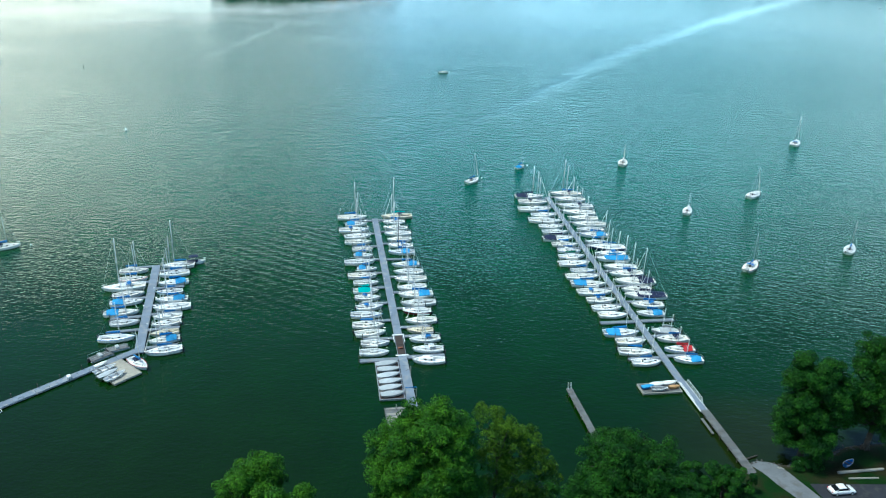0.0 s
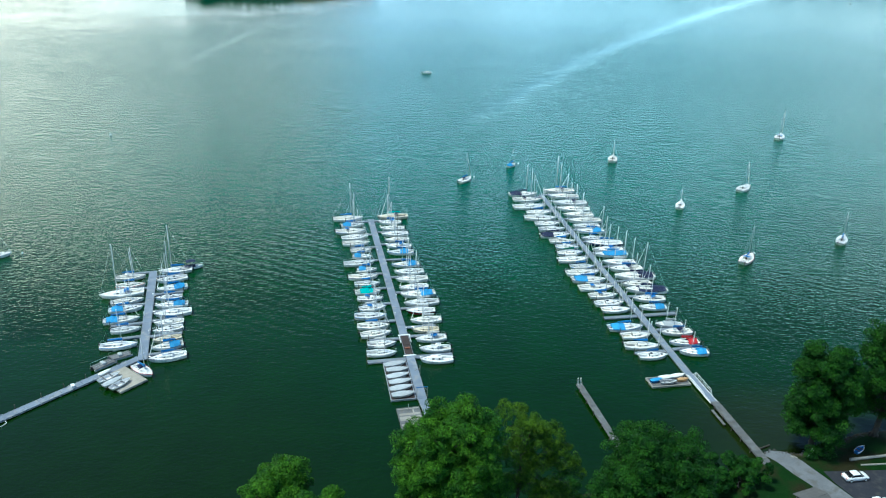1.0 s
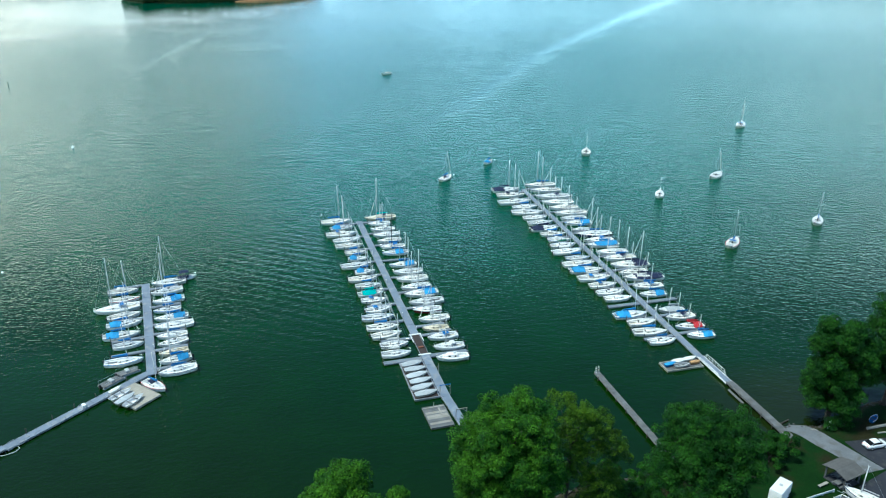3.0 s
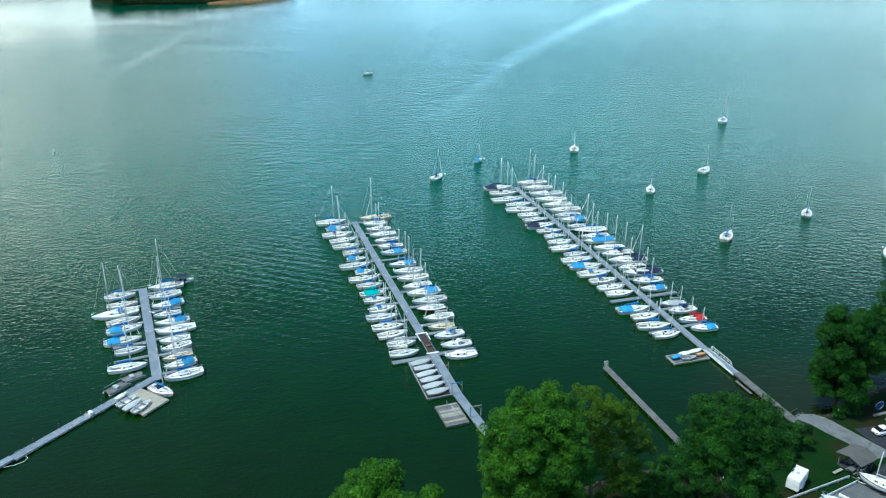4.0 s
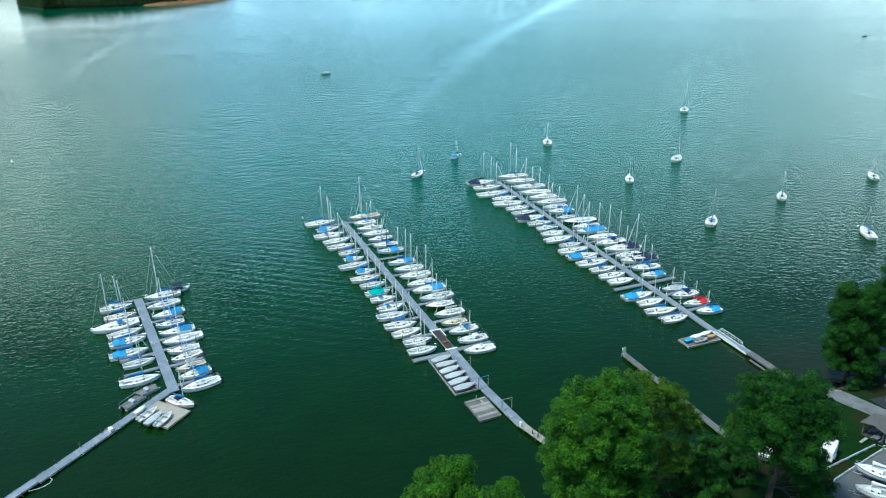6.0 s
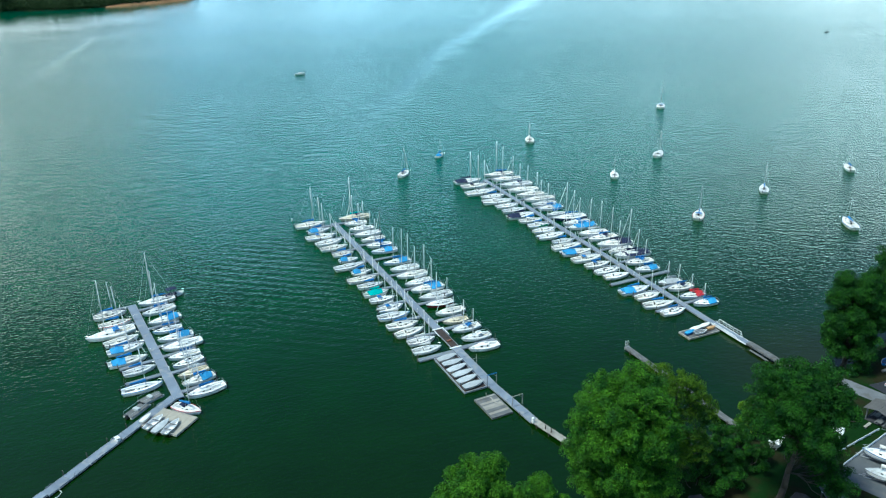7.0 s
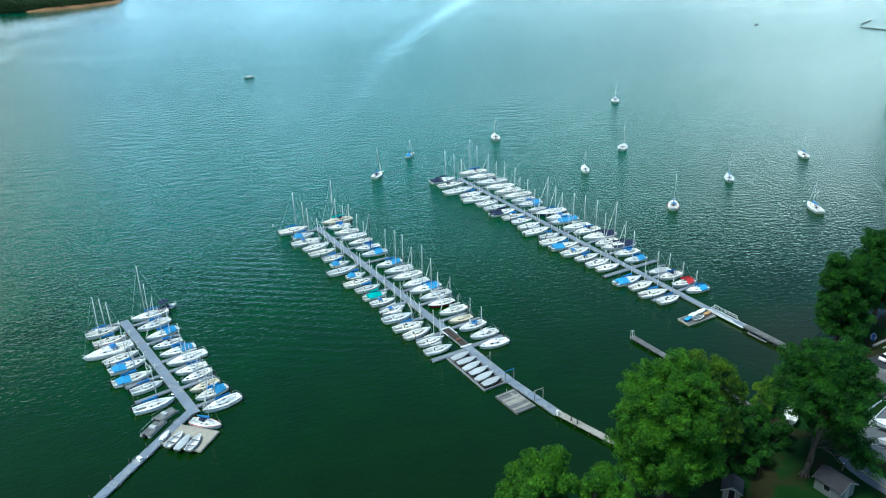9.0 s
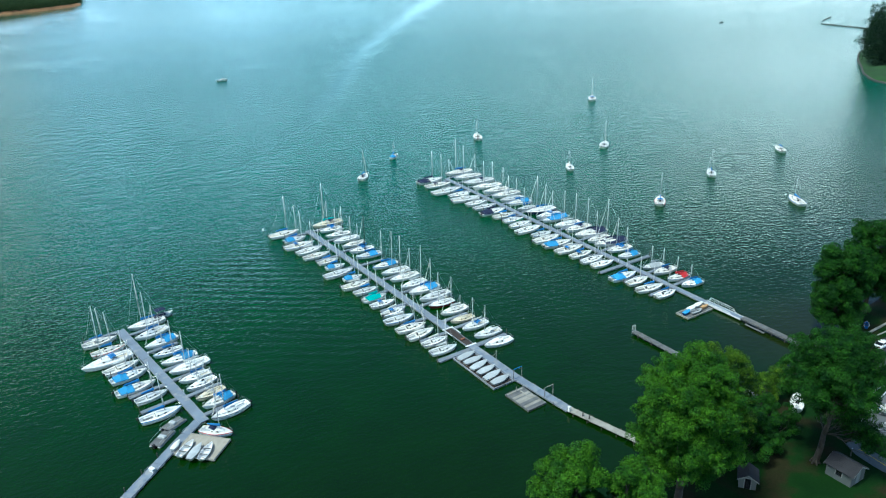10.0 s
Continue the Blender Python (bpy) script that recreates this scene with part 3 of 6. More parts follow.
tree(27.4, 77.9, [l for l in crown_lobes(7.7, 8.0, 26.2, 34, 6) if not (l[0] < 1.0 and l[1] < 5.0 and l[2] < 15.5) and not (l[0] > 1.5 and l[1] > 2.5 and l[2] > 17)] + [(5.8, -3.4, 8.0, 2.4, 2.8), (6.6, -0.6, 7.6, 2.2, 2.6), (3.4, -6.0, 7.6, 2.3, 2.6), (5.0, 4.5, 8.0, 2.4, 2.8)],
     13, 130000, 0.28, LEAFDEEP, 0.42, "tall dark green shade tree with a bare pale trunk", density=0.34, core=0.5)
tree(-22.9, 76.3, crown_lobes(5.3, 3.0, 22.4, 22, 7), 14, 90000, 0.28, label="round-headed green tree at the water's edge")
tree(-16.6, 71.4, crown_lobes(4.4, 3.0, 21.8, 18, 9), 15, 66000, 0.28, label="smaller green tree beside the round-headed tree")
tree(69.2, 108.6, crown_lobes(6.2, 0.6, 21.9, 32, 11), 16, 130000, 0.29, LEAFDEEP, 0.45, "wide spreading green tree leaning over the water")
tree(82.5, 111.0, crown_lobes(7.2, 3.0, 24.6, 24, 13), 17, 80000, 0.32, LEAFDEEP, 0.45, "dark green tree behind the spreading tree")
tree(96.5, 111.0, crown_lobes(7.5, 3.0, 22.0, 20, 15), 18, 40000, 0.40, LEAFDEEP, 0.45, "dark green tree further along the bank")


def shrub(x, y, lobes, seed, leaves, material, label, size=0.3, clump=0.8):
    rng = np.random.default_rng(seed)
    t = thing("shrub", at(x, y, land_z(x, y) - 0.05), label, "shrub", "shrubs on the bank")
    cs, rs = [], []
    for dx, dy, z, r in lobes:
        g = Geo()
        limb(g, (dx * 0.3, dy * 0.3, -0.2), (dx, dy, z), 0.09, 0.03, rng, 0.2, 5)
        part("stem", g, BARK, t)
        for k in range(14):
            d = rng.normal(size=3)
            d /= np.linalg.norm(d)
            cs.append((dx + d[0] * r * 0.8, dy + d[1] * r * 0.8, max(0.3, z + d[2] * r * 0.8)))
            rs.append(clump * (0.6 + 0.7 * rng.random()))
    part("foliage", leaves_mesh("foliage", leaf_cloud(cs, rs, leaves, size, rng, 0.8, 0.2), material), None, t)


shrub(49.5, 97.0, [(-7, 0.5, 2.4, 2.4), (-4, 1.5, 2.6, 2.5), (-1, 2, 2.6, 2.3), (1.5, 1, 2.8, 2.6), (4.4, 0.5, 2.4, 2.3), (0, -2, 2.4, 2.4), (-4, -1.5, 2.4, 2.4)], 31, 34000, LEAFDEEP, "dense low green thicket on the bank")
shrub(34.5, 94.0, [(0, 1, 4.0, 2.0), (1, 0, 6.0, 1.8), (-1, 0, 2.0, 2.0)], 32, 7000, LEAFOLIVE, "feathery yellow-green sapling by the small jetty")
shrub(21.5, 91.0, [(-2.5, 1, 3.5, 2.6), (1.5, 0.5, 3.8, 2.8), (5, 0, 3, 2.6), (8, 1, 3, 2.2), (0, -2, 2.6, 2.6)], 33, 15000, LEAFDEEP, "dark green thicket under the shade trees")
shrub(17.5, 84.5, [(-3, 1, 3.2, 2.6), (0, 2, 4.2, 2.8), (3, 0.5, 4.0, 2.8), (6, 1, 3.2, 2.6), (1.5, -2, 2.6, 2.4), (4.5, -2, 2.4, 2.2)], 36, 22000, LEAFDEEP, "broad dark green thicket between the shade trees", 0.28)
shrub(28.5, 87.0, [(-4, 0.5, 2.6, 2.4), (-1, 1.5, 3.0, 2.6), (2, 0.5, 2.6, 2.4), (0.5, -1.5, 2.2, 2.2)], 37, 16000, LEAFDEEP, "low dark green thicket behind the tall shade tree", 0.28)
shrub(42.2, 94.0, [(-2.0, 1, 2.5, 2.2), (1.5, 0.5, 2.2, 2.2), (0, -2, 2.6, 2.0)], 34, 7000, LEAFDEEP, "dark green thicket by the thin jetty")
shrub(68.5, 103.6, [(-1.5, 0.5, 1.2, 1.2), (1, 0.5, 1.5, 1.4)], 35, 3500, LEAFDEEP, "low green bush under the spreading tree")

# ---- boats ----


def hull_ring(L, B, fb, t, sink=0.35):
    """Half section at t (0 stern, 1 bow): points from sheer to keel line, as (x, y, z)."""
    if t < 0.42:
        w = 0.68 + 0.32 * math.sin(math.pi / 2 * t / 0.42)
    else:
        u = (t - 0.42) / 0.58
        w = max(0.015, max(0.0, 1 - u ** 1.95) ** 0.95)
    x = -L / 2 + L * t
    sheer = fb * (0.92 + 0.30 * (t - 0.35) ** 2 + (0.12 * t if t > 0.5 else 0.06))
    rake = L * 0.10 * max(0.0, (t - 0.7) / 0.3) ** 2
    stern = L * 0.03 * max(0.0, (0.15 - t) / 0.15)
    h = B / 2 * w
    return [(x, h, sheer), (x - rake * 0.25 + stern * 0.3, h * 0.985, sheer * 0.62), (x - rake * 0.7 + stern, h * 0.90, 0.10), (x - rake + stern * 1.5, h * 0.72, -0.12), (x - rake * 1.2 + stern * 2, h * 0.25, -sink)]


HULL_T = (0, 0.08, 0.18, 0.3, 0.42, 0.54, 0.66, 0.76, 0.85, 0.92, 0.97, 1.0)


def sheer_at(L, B, fb, x):
    p = hull_ring(L, B, fb, min(1, max(0, x / L + 0.5)))[0]
    return p[1], p[2]


def hull_parts(boat, L, B, fb, hull_m, deck_m, stripe_m, cockpit=True, label=""):
    rows = [hull_ring(L, B, fb, t) for t in HULL_T]
    g = Geo()
    n = 5
    loop = [r[:] + [(x, -y, z) for x, y, z in reversed(r)] for r in rows]
    g.ring_loft(loop, True, True, closed=False)
    part("hull", g, hull_m, boat, label, True)
    # deck with camber, sunk in the cockpit
    d, cols = Geo(), (-1, -0.62, -0.55, 0, 0.55, 0.62, 1)
    for t in HULL_T:
        x, h, z = hull_ring(L, B, fb, t)[0]
        for c in cols:
            in_cockpit = cockpit and 0.06 < t < 0.36 and abs(c) < 0.58
            d.v.append((x, h * c * 0.985, z + 0.015 + (-0.42 if in_cockpit else 0.05 * (1 - c * c))))
    m = len(cols)
    d.f = [(a * m + k, a * m + k + 1, (a + 1) * m + k + 1, (a + 1) * m + k) for a in range(len(HULL_T) - 1) for k in range(m - 1)]
    part("deck", d, deck_m, boat)
    # rubbing strake along the sheer, and a painted band at the waterline
    for name, za, zb, out, mm in (("rub_rail", 0.93, 1.0, 0.025, stripe_m), ("waterline_stripe", 0.0, 0.0, 0.012, ANTIFOUL)):
        s = Geo()
        for sg in (1, -1):
            strip = []
            for r in rows:
                if name == "rub_rail":
                    (x, y, z) = r[0]
                    strip.append([(x, sg * (y + out), z - 0.07), (x, sg * (y + out), z + 0.03), (x, sg * (y - 0.04), z + 0.03)])
                else:
                    (xa, ya, z1), (xb, yb, z2) = r[2], r[3]
                    strip.append([(xa, sg * (ya + out), 0.10), (xb, sg * (yb + out), -0.10)])
            s.ring_loft(strip, False, False, closed=False)
        part(name, s, mm, boat)


def trunk_cabin(boat, L, B, fb, x0, x1, h, material, win=True, hatch_m=None):
    rings = []
    for u, k in ((0, 0.92), (0.08, 1.0), (0.35, 1.0), (0.7, 0.86), (0.92, 0.62), (1.0, 0.45)):
        x = x0 + (x1 - x0) * u
        w, z = sheer_at(L, B, fb, x)
        w *= 0.60 * k
        hh = h * (1.0 if u < 0.75 else 1 - 0.75 * (u - 0.75) / 0.25)
        rings.append([(x, w, z), (x, w * 0.94, z + hh * 0.8), (x, w * 0.78, z + hh), (x, 0, z + hh * 1.08), (x, -w * 0.78, z + hh), (x, -w * 0.94, z + hh * 0.8), (x, -w, z)])
    g = Geo().ring_loft(rings, True, True, closed=False)
    part("cabin", g, material, boat)
    if win:
        for sg in (1, -1):
            wn = Geo()
            for ua, ub in ((0.10, 0.36), (0.41, 0.66)):
                q = []
                for u in (ua, ub):
                    x = x0 + (x1 - x0) * u
                    w, z = sheer_at(L, B, fb, x)
                    k = 1.0 if u < 0.36 else 0.9
                    for v, o in ((0.22, 0.985), (0.74, 0.945)):
                        q.append((x, sg * (w * 0.60 * k * o + 0.03), z + h * v))
                b = len(wn.v)
                wn.v += q
                wn.f.append((b, b + 2, b + 3, b + 1))
            part("cabin_window", wn, GLASS, boat)
    ht = Geo()
    w, z = sheer_at(L, B, fb, x0)
    ht.box(x0 + 0.02 * L, x0 + 0.11 * L, -0.28, 0.28, z + h * 1.0, z + h * 1.14 + 0.05)
    part("companionway_hatch", ht, hatch_m or material, boat)
    fh = Geo()
    xf = x1 + 0.05 * L
    w, z = sheer_at(L, B, fb, xf)
    fh.box(xf - 0.25, xf + 0.25, -0.24, 0.24, z + 0.05, z + 0.13)
    part("fore_hatch", fh, hatch_m or material, boat)


def rig(boat, L, B, fb, xm, height, spar_m, cover_m, lean=0.0, boom=True, thick=1.0, furl_m=None):
    w, zd = sheer_at(L, B, fb, xm)
    zd += 0.35
    top = (xm - height * 0.015 + lean, 0, height)
    part("mast", Geo().tube((xm, 0, zd - 0.3), top, (0.085 + L * 0.003) * thick, 0.07 * thick, 7), spar_m, boat, smooth=True)
    sp = Geo()
    zs = zd + (height - zd) * 0.52
    sp.tube((xm, -w * 0.55, zs), (xm, w * 0.55, zs), 0.03, 0.03, 5)
    mh = Geo()
    mh.tube((xm - 0.25, 0, height), (xm + 0.1, 0, height + 0.05), 0.03, 0.03, 5)
    part("spreader", sp, spar_m, boat)
    part("masthead", mh, spar_m, boat)
    st = Geo()
    bow, stern = (L * 0.47, 0, sheer_at(L, B, fb, L * 0.47)[1]), (-L * 0.49, 0, sheer_at(L, B, fb, -L * 0.49)[1])
    st.tube(bow, (xm, 0, height * 0.97), 0.016, n=4).tube(stern, top, 0.012, n=4)
    for sg in (1, -1):
        st.tube((xm - 0.2, sg * w * 0.95, zd - 0.4), (xm, sg * w * 0.55, zs), 0.012, n=4).tube((xm, sg * w * 0.55, zs), (xm, 0, height * 0.97), 0.012, n=4)
    part("rigging", st, STEEL, boat)
    if furl_m:
        foot, head = Vector(bow), Vector((xm, 0, height * 0.97))
        fj, rr = Geo(), ((0.05, 0.03), (0.12, 0.10), (0.35, 0.085), (0.7, 0.06), (0.93, 0.03))
        for (ua, ra), (ub, rb) in zip(rr, rr[1:]):
            fj.tube(foot.lerp(head, ua), foot.lerp(head, ub), ra, rb, 6)
        part("furled_jib", fj, furl_m, boat, smooth=True)
    if boom:
        bl = L * 0.38
        zb = zd + 0.85
        part("boom", Geo().tube((xm, 0, zb), (xm - bl, 0, zb + 0.05), 0.06, 0.05, 6), spar_m, boat)
        if cover_m:
            rings = []
            for u, r in ((0.0, 0.30), (0.04, 0.34), (0.3, 0.27), (0.65, 0.21), (0.95, 0.15), (1.0, 0.05)):
                x = xm + 0.12 - (bl + 0.12) * u
                rings.append([(x, 0.62 * r * math.sin(a), zb + 0.05 + r * (1.35 if math.cos(a) > 0 else 0.8) * math.cos(a)) for a in [k * math.pi / 4 for k in range(8)]])
            part("sail_cover", Geo().ring_loft(rings), cover_m, boat, smooth=True)


def tent(boat, L, B, fb, x0, x1, ridge, material, wide=1.02, name="tarpaulin"):
    rings = []
    for k in range(7):
        u = k / 6
        x = x0 + (x1 - x0) * u
        w, z = sheer_at(L, B, fb, x)
        sag = 0.08 * math.sin(u * math.pi * 3)
        rz = z + ridge * (1 - 0.18 * abs(2 * u - 1)) - sag
        rings.append([(x, w * wide, z - 0.08), (x, w * wide * 0.98, z + 0.12), (x, w * 0.52, z + (rz - z) * 0.62 - 0.04), (x, 0, rz), (x, -w * 0.52, z + (rz - z) * 0.62 - 0.04), (x, -w * wide * 0.98, z + 0.12), (x, -w * wide, z - 0.08)])
    g = Geo().ring_loft(rings, True, True, closed=False)
    part(name, g, material, boat, smooth=False)


def bimini(boat, L, B, fb, x0, x1, material):
    w, z = sheer_at(L, B, fb, (x0 + x1) / 2)
    top = []
    for u in (0, 0.25, 0.5, 0.75, 1):
        x = x0 + (x1 - x0) * u
        zz = z + 1.75 + 0.12 * math.sin(u * math.pi)
        top.append([(x, w * 0.9 * c, zz - 0.18 * c * c) for c in (-1, -0.5, 0, 0.5, 1)] + [(x, w * 0.9 * c, zz - 0.05 - 0.18 * c * c) for c in (1, 0.5, 0, -0.5, -1)])
    part("canopy", Geo().ring_loft(top), material, boat)
    for x in (x0 + 0.1, x1 - 0.1):
        foot = (x0 + x1) / 2
        part("canopy_hoop", Geo().bent([(foot, w * 0.9, z), (x, w * 0.88, z + 1.58), (x, -w * 0.88, z + 1.58), (foot, -w * 0.9, z)], 0.025), STEEL, boat)


def rails(boat, L, B, fb):
    """A bent pulpit at the bow and a pushpit at the stern, each on two stanchions."""
    def side(t, sg, inset, up):
        x, y, z = hull_ring(L, B, fb, t)[0]
        return (x, sg * y * inset, z + up)

    bow = [side(0.86, 1, 0.95, 0.02)] + [side(t, 1, 0.95, 0.6) for t in (0.89, 0.95, 0.995)] + [side(t, -1, 0.95, 0.6) for t in (0.995, 0.95, 0.89)] + [side(0.86, -1, 0.95, 0.02)]
    stern = [side(0.14, 1, 0.93, 0.02), side(0.11, 1, 0.93, 0.6), side(0.01, 1, 0.93, 0.6), side(0.01, -1, 0.93, 0.6), side(0.11, -1, 0.93, 0.6), side(0.14, -1, 0.93, 0.02)]
    part("bow_rail", Geo().bent(bow, 0.026), STEEL, boat)
    part("stern_rail", Geo().bent(stern, 0.026), STEEL, boat)
    for t, inset in ((0.95, 0.95), (0.01, 0.93)):
        for sg in (1, -1):
            part("stanchion", Geo().tube(side(t, sg, inset, 0.0), side(t, sg, inset, 0.58), 0.022, n=4), STEEL, boat)


def outboard(boat, L, B, fb, side=0.25):
    z = sheer_at(L, B, fb, -L / 2)[1]
    x = -L / 2 - 0.22
    g = Geo().ring_loft([[(x + dx * s, side * B + dy * s, z + zz) for dx, dy in ((-0.2, -0.14), (0.2, -0.14), (0.2, 0.14), (-0.2, 0.14))] for s, zz in ((0.7, -0.1), (1, 0), (1, 0.28), (0.6, 0.38))])
    g.box(x - 0.07, x + 0.07, side * B - 0.06, side * B + 0.06, z - 1.0, z - 0.05)
    part("outboard_motor", g, MOTOR, boat)


KINDS = {
    "n": ("white fibreglass sailboat with bare boom", None, None), "b": ("white sailboat with blue sail cover", BLUE, None),
    "B": ("white sailboat with bright blue cockpit tarpaulin", BLUE, (-0.40, -0.07, SKYBLUE)), "T": ("white sailboat under teal tarpaulin", TEAL, (-0.30, 0.22, TEAL)),
    "h": ("navy-hulled sailboat with blue sail cover", BLUE, None), "N": ("white sailboat with navy canvas aft", NAVY, (-0.44, -0.08, NAVY)), "L": ("white sailboat under pale blue awning", SKYBLUE, (-0.44, 0.25, SKYBLUE)),
    "R": ("white sailboat with red cockpit cover", RED, (-0.40, -0.10, RED)),
    "g": ("white sailboat with green sail cover", GREEN, None), "r": ("maroon-hulled sailboat with white deck", None, None), "c": ("cream-coloured sailboat with bare boom", None, None),
    "t": ("cream sailboat with teal sail cover", TEAL, None), "k": ("white sailboat with black mast", BLUE, (-0.3, 0.0, SKYBLUE)),
    "m": ("white cabin motorboat with dark windows", None, None), "y": ("pale grey sailboat with faded cover", GREYCOVER, (-0.3, 0.2, GREYCOVER)), "w": ("white sailboat with furled white sail", SAIL, None),
    "V": ("white sailboat wrapped in navy canvas", NAVY, (-0.46, 0.20, NAVY)), "p": ("white powerboat with navy canopy", None, None), "a": ("small white sailboat with red stripe", BLUE, None)}


def sailboat(m, L, kind, seed, mast=None, group="boats at the piers", where="at a finger pier"):
    rng = random.Random(seed)
    B, fb = L * (0.31 + 0.035 * rng.random()) + 0.50, 0.50 + 0.042 * L
    text, cover, tarp = KINDS[kind]
    name = {"m": "motorboat", "p": "powerboat"}.get(kind, "sailboat")
    boat = thing(name, m, text + ", " + where, "boat", group)
    hull_m = {"r": MAROON, "h": NAVYHULL, "c": CREAM, "t": CREAM, "y": GREYHULL}.get(kind, GEL)
    deck_m = CREAM if kind in "ct" else rng.choice([DECK, DECK, OFFWHITE, OFFWHITE, PALEGREY])
    stripe = {"a": RED, "r": WHITEPAINT, "c": OLDWOOD}.get(kind) or rng.choice([NAVYHULL, BLUE, GEL, GREYHULL, GREYHULL, GEL])
    hull_parts(boat, L, B, fb, hull_m, deck_m, stripe)
    cab_h = 0.32 + 0.02 * L
    if kind == "p":
        bimini(boat, L, B, fb, -L * 0.36, L * 0.12, NAVY)
        tent(boat, L, B, fb, -L * 0.46, L * 0.1, 0.6, NAVY, 0.98)
        outboard(boat, L, B, fb, 0.0)
        rails(boat, L, B, fb)
        return boat
    x0 = -L * 0.14
    trunk_cabin(boat, L, B, fb, x0, L * (0.24 if kind != "m" else 0.28), cab_h * (1.5 if kind == "m" else 1.0), deck_m if kind != "c" else CREAM, True, rng.choice([GLASS, GREYHULL, PALEGREY, None]))
    if L > 6.2:
        rails(boat, L, B, fb)
    if kind == "m":
        outboard(boat, L, B, fb, 0.0)
        return boat
    w, z = sheer_at(L, B, fb, -L * 0.3)
    # sole tones, duller than the deck, put the cockpit's shading into colour
    part("cockpit_sole", Geo().box(-L * 0.42, -L * 0.15, -w * 0.50, w * 0.50, z - 0.42, z - 0.36), rng.choice([GREYHULL, OLDWOOD, GREYCOVER, CREAM]), boat)
    for sg in (1, -1):
        part("cockpit_seat", Geo().box(-L * 0.40, -L * 0.16, sg * w * 0.42 - w * 0.12, sg * w * 0.42 + w * 0.12, z - 0.4, z - 0.12), deck_m, boat)
    w, z = sheer_at(L, B, fb, x0)
    # a dark panel stands in for the shadowed opening
    part("companionway", Geo().box(x0 - 0.03, x0 + 0.03, -0.3, 0.3, z - 0.3, z + cab_h * 0.95, 0.0), GLASS, boat)
    xm = L * (0.08 + 0.05 * rng.random())
    height = mast or (1.0 * L + 1.2 + rng.uniform(-0.8, 0.8))
    if cover is None and rng.random() < 0.45:
        cover = SAIL
    rig(boat, L, B, fb, xm, height, BLACKSPAR if kind == "k" else GREYSPAR if "mooring" in where else ALU, cover, rng.uniform(-0.15, 0.15), thick=0.55 if "mooring" in where else 0.95,
        furl_m=rng.choice([SAIL, SAIL, None, None, None]) if L > 7 and height > 8 else None)
    if tarp:
        tent(boat, L, B, fb, L * tarp[0], L * tarp[1], 0.7 if kind == "V" else 1.05, tarp[2])
    elif rng.random() < 0.35 and L > 6.5:
        bx = -L * 0.12
        w, z = sheer_at(L, B, fb, bx)
        dg = Geo().ring_loft([[(bx + dx, w * 0.55 * c, z + cab_h + hh * (1 - 0.25 * c * c)) for c in (-1, -0.5, 0, 0.5, 1)] for dx, hh in ((0.7, 0.05), (0.35, 0.45), (-0.25, 0.55), (-0.55, 0.45))], True, True, closed=False)
        part("spray_hood", dg, rng.choice([BLUE, NAVY, SAIL, BLUE]), boat)
    if rng.random() < 0.6:
        outboard(boat, L, B, fb, rng.choice([-0.2, 0.2]))
    else:
        rd = Geo().box(-L / 2 - 0.12, -L / 2 - 0.02, -0.03, 0.03, -0.4, fb * 0.9)
        rd.tube((-L / 2 - 0.07, 0, fb * 0.92), (-L / 2 + L * 0.13, 0.02, fb * 1.05), 0.025)
        part("rudder", rd, OLDWOOD, boat)
    return boat


# ---- piers ----


class Line:
    """A pier's axis: s runs from its outer end to the shore, v to its right seen from there."""

    def __init__(self, a, b):
        self.a, self.b = Vector(a), Vector(b)
        self.u = (self.b - self.a).normalized()
        self.v = Vector((-self.u.y, self.u.x))
        self.turn = math.degrees(math.atan2(self.u.y, self.u.x))
        self.length = (self.b - self.a).length

    def at(self, s, off=0.0):
        p = self.a + self.u * s + self.v * off
        return p.x, p.y


WEST = Line((-77.9, 184.2), (-64.7, 138.6))
MID = Line((-20.7, 228.0), (-6.15, 139.2))
EAST = Line((41.5, 257.6), (53.5, 142.7))

_panels = {}


def panel_mesh(length, width, material, thick=0.16):
    key = (round(length, 2), round(width, 2), material.name)
    if key not in _panels:
        g = Geo()
        gap = 0.02 if length > 1 else 0.012
        g.box(gap, length - gap, -width / 2, width / 2, -thick, 0, gap)
        _panels[key] = g.mesh("deck_panel", material)
    return _panels[key]


def deck_run(pier, x0, x1, width, z, panel, material, edge=None, name="deck_panel", planks=0, wob=0.012, floats=True):
    """Deck panels end to end along the local x axis, with edge beams and floats under them."""
    n = max(1, round((x1 - x0) / panel))
    step = (x1 - x0) / n
    rng = random.Random(int(x0 * 10 + width * 100))
    if planks:
        n *= planks
        step /= planks
        name = "plank"
    for k in range(n):
        ob = part(name, panel_mesh(step, width, material), None, pier)
        ob.matrix_local = pose(x0 + k * step, rng.uniform(-wob, wob), z + rng.uniform(-wob, wob), 0, 0, rng.uniform(-0.15, 0.15))
    if edge:
        for sg in (1, -1):
            part("edge_beam", Geo().box(x0, x1, sg * (width / 2 + 0.05) - 0.05, sg * (width / 2 + 0.05) + 0.05, z - 0.34, z + 0.03), edge, pier)
    if floats:
        for k in range(n):
            part("float", Geo().box(x0 + k * step + 0.3, x0 + (k + 1) * step - 0.3, -width / 2 + 0.15, width / 2 - 0.15, -0.25, z - 0.15), FLOAT, pier)


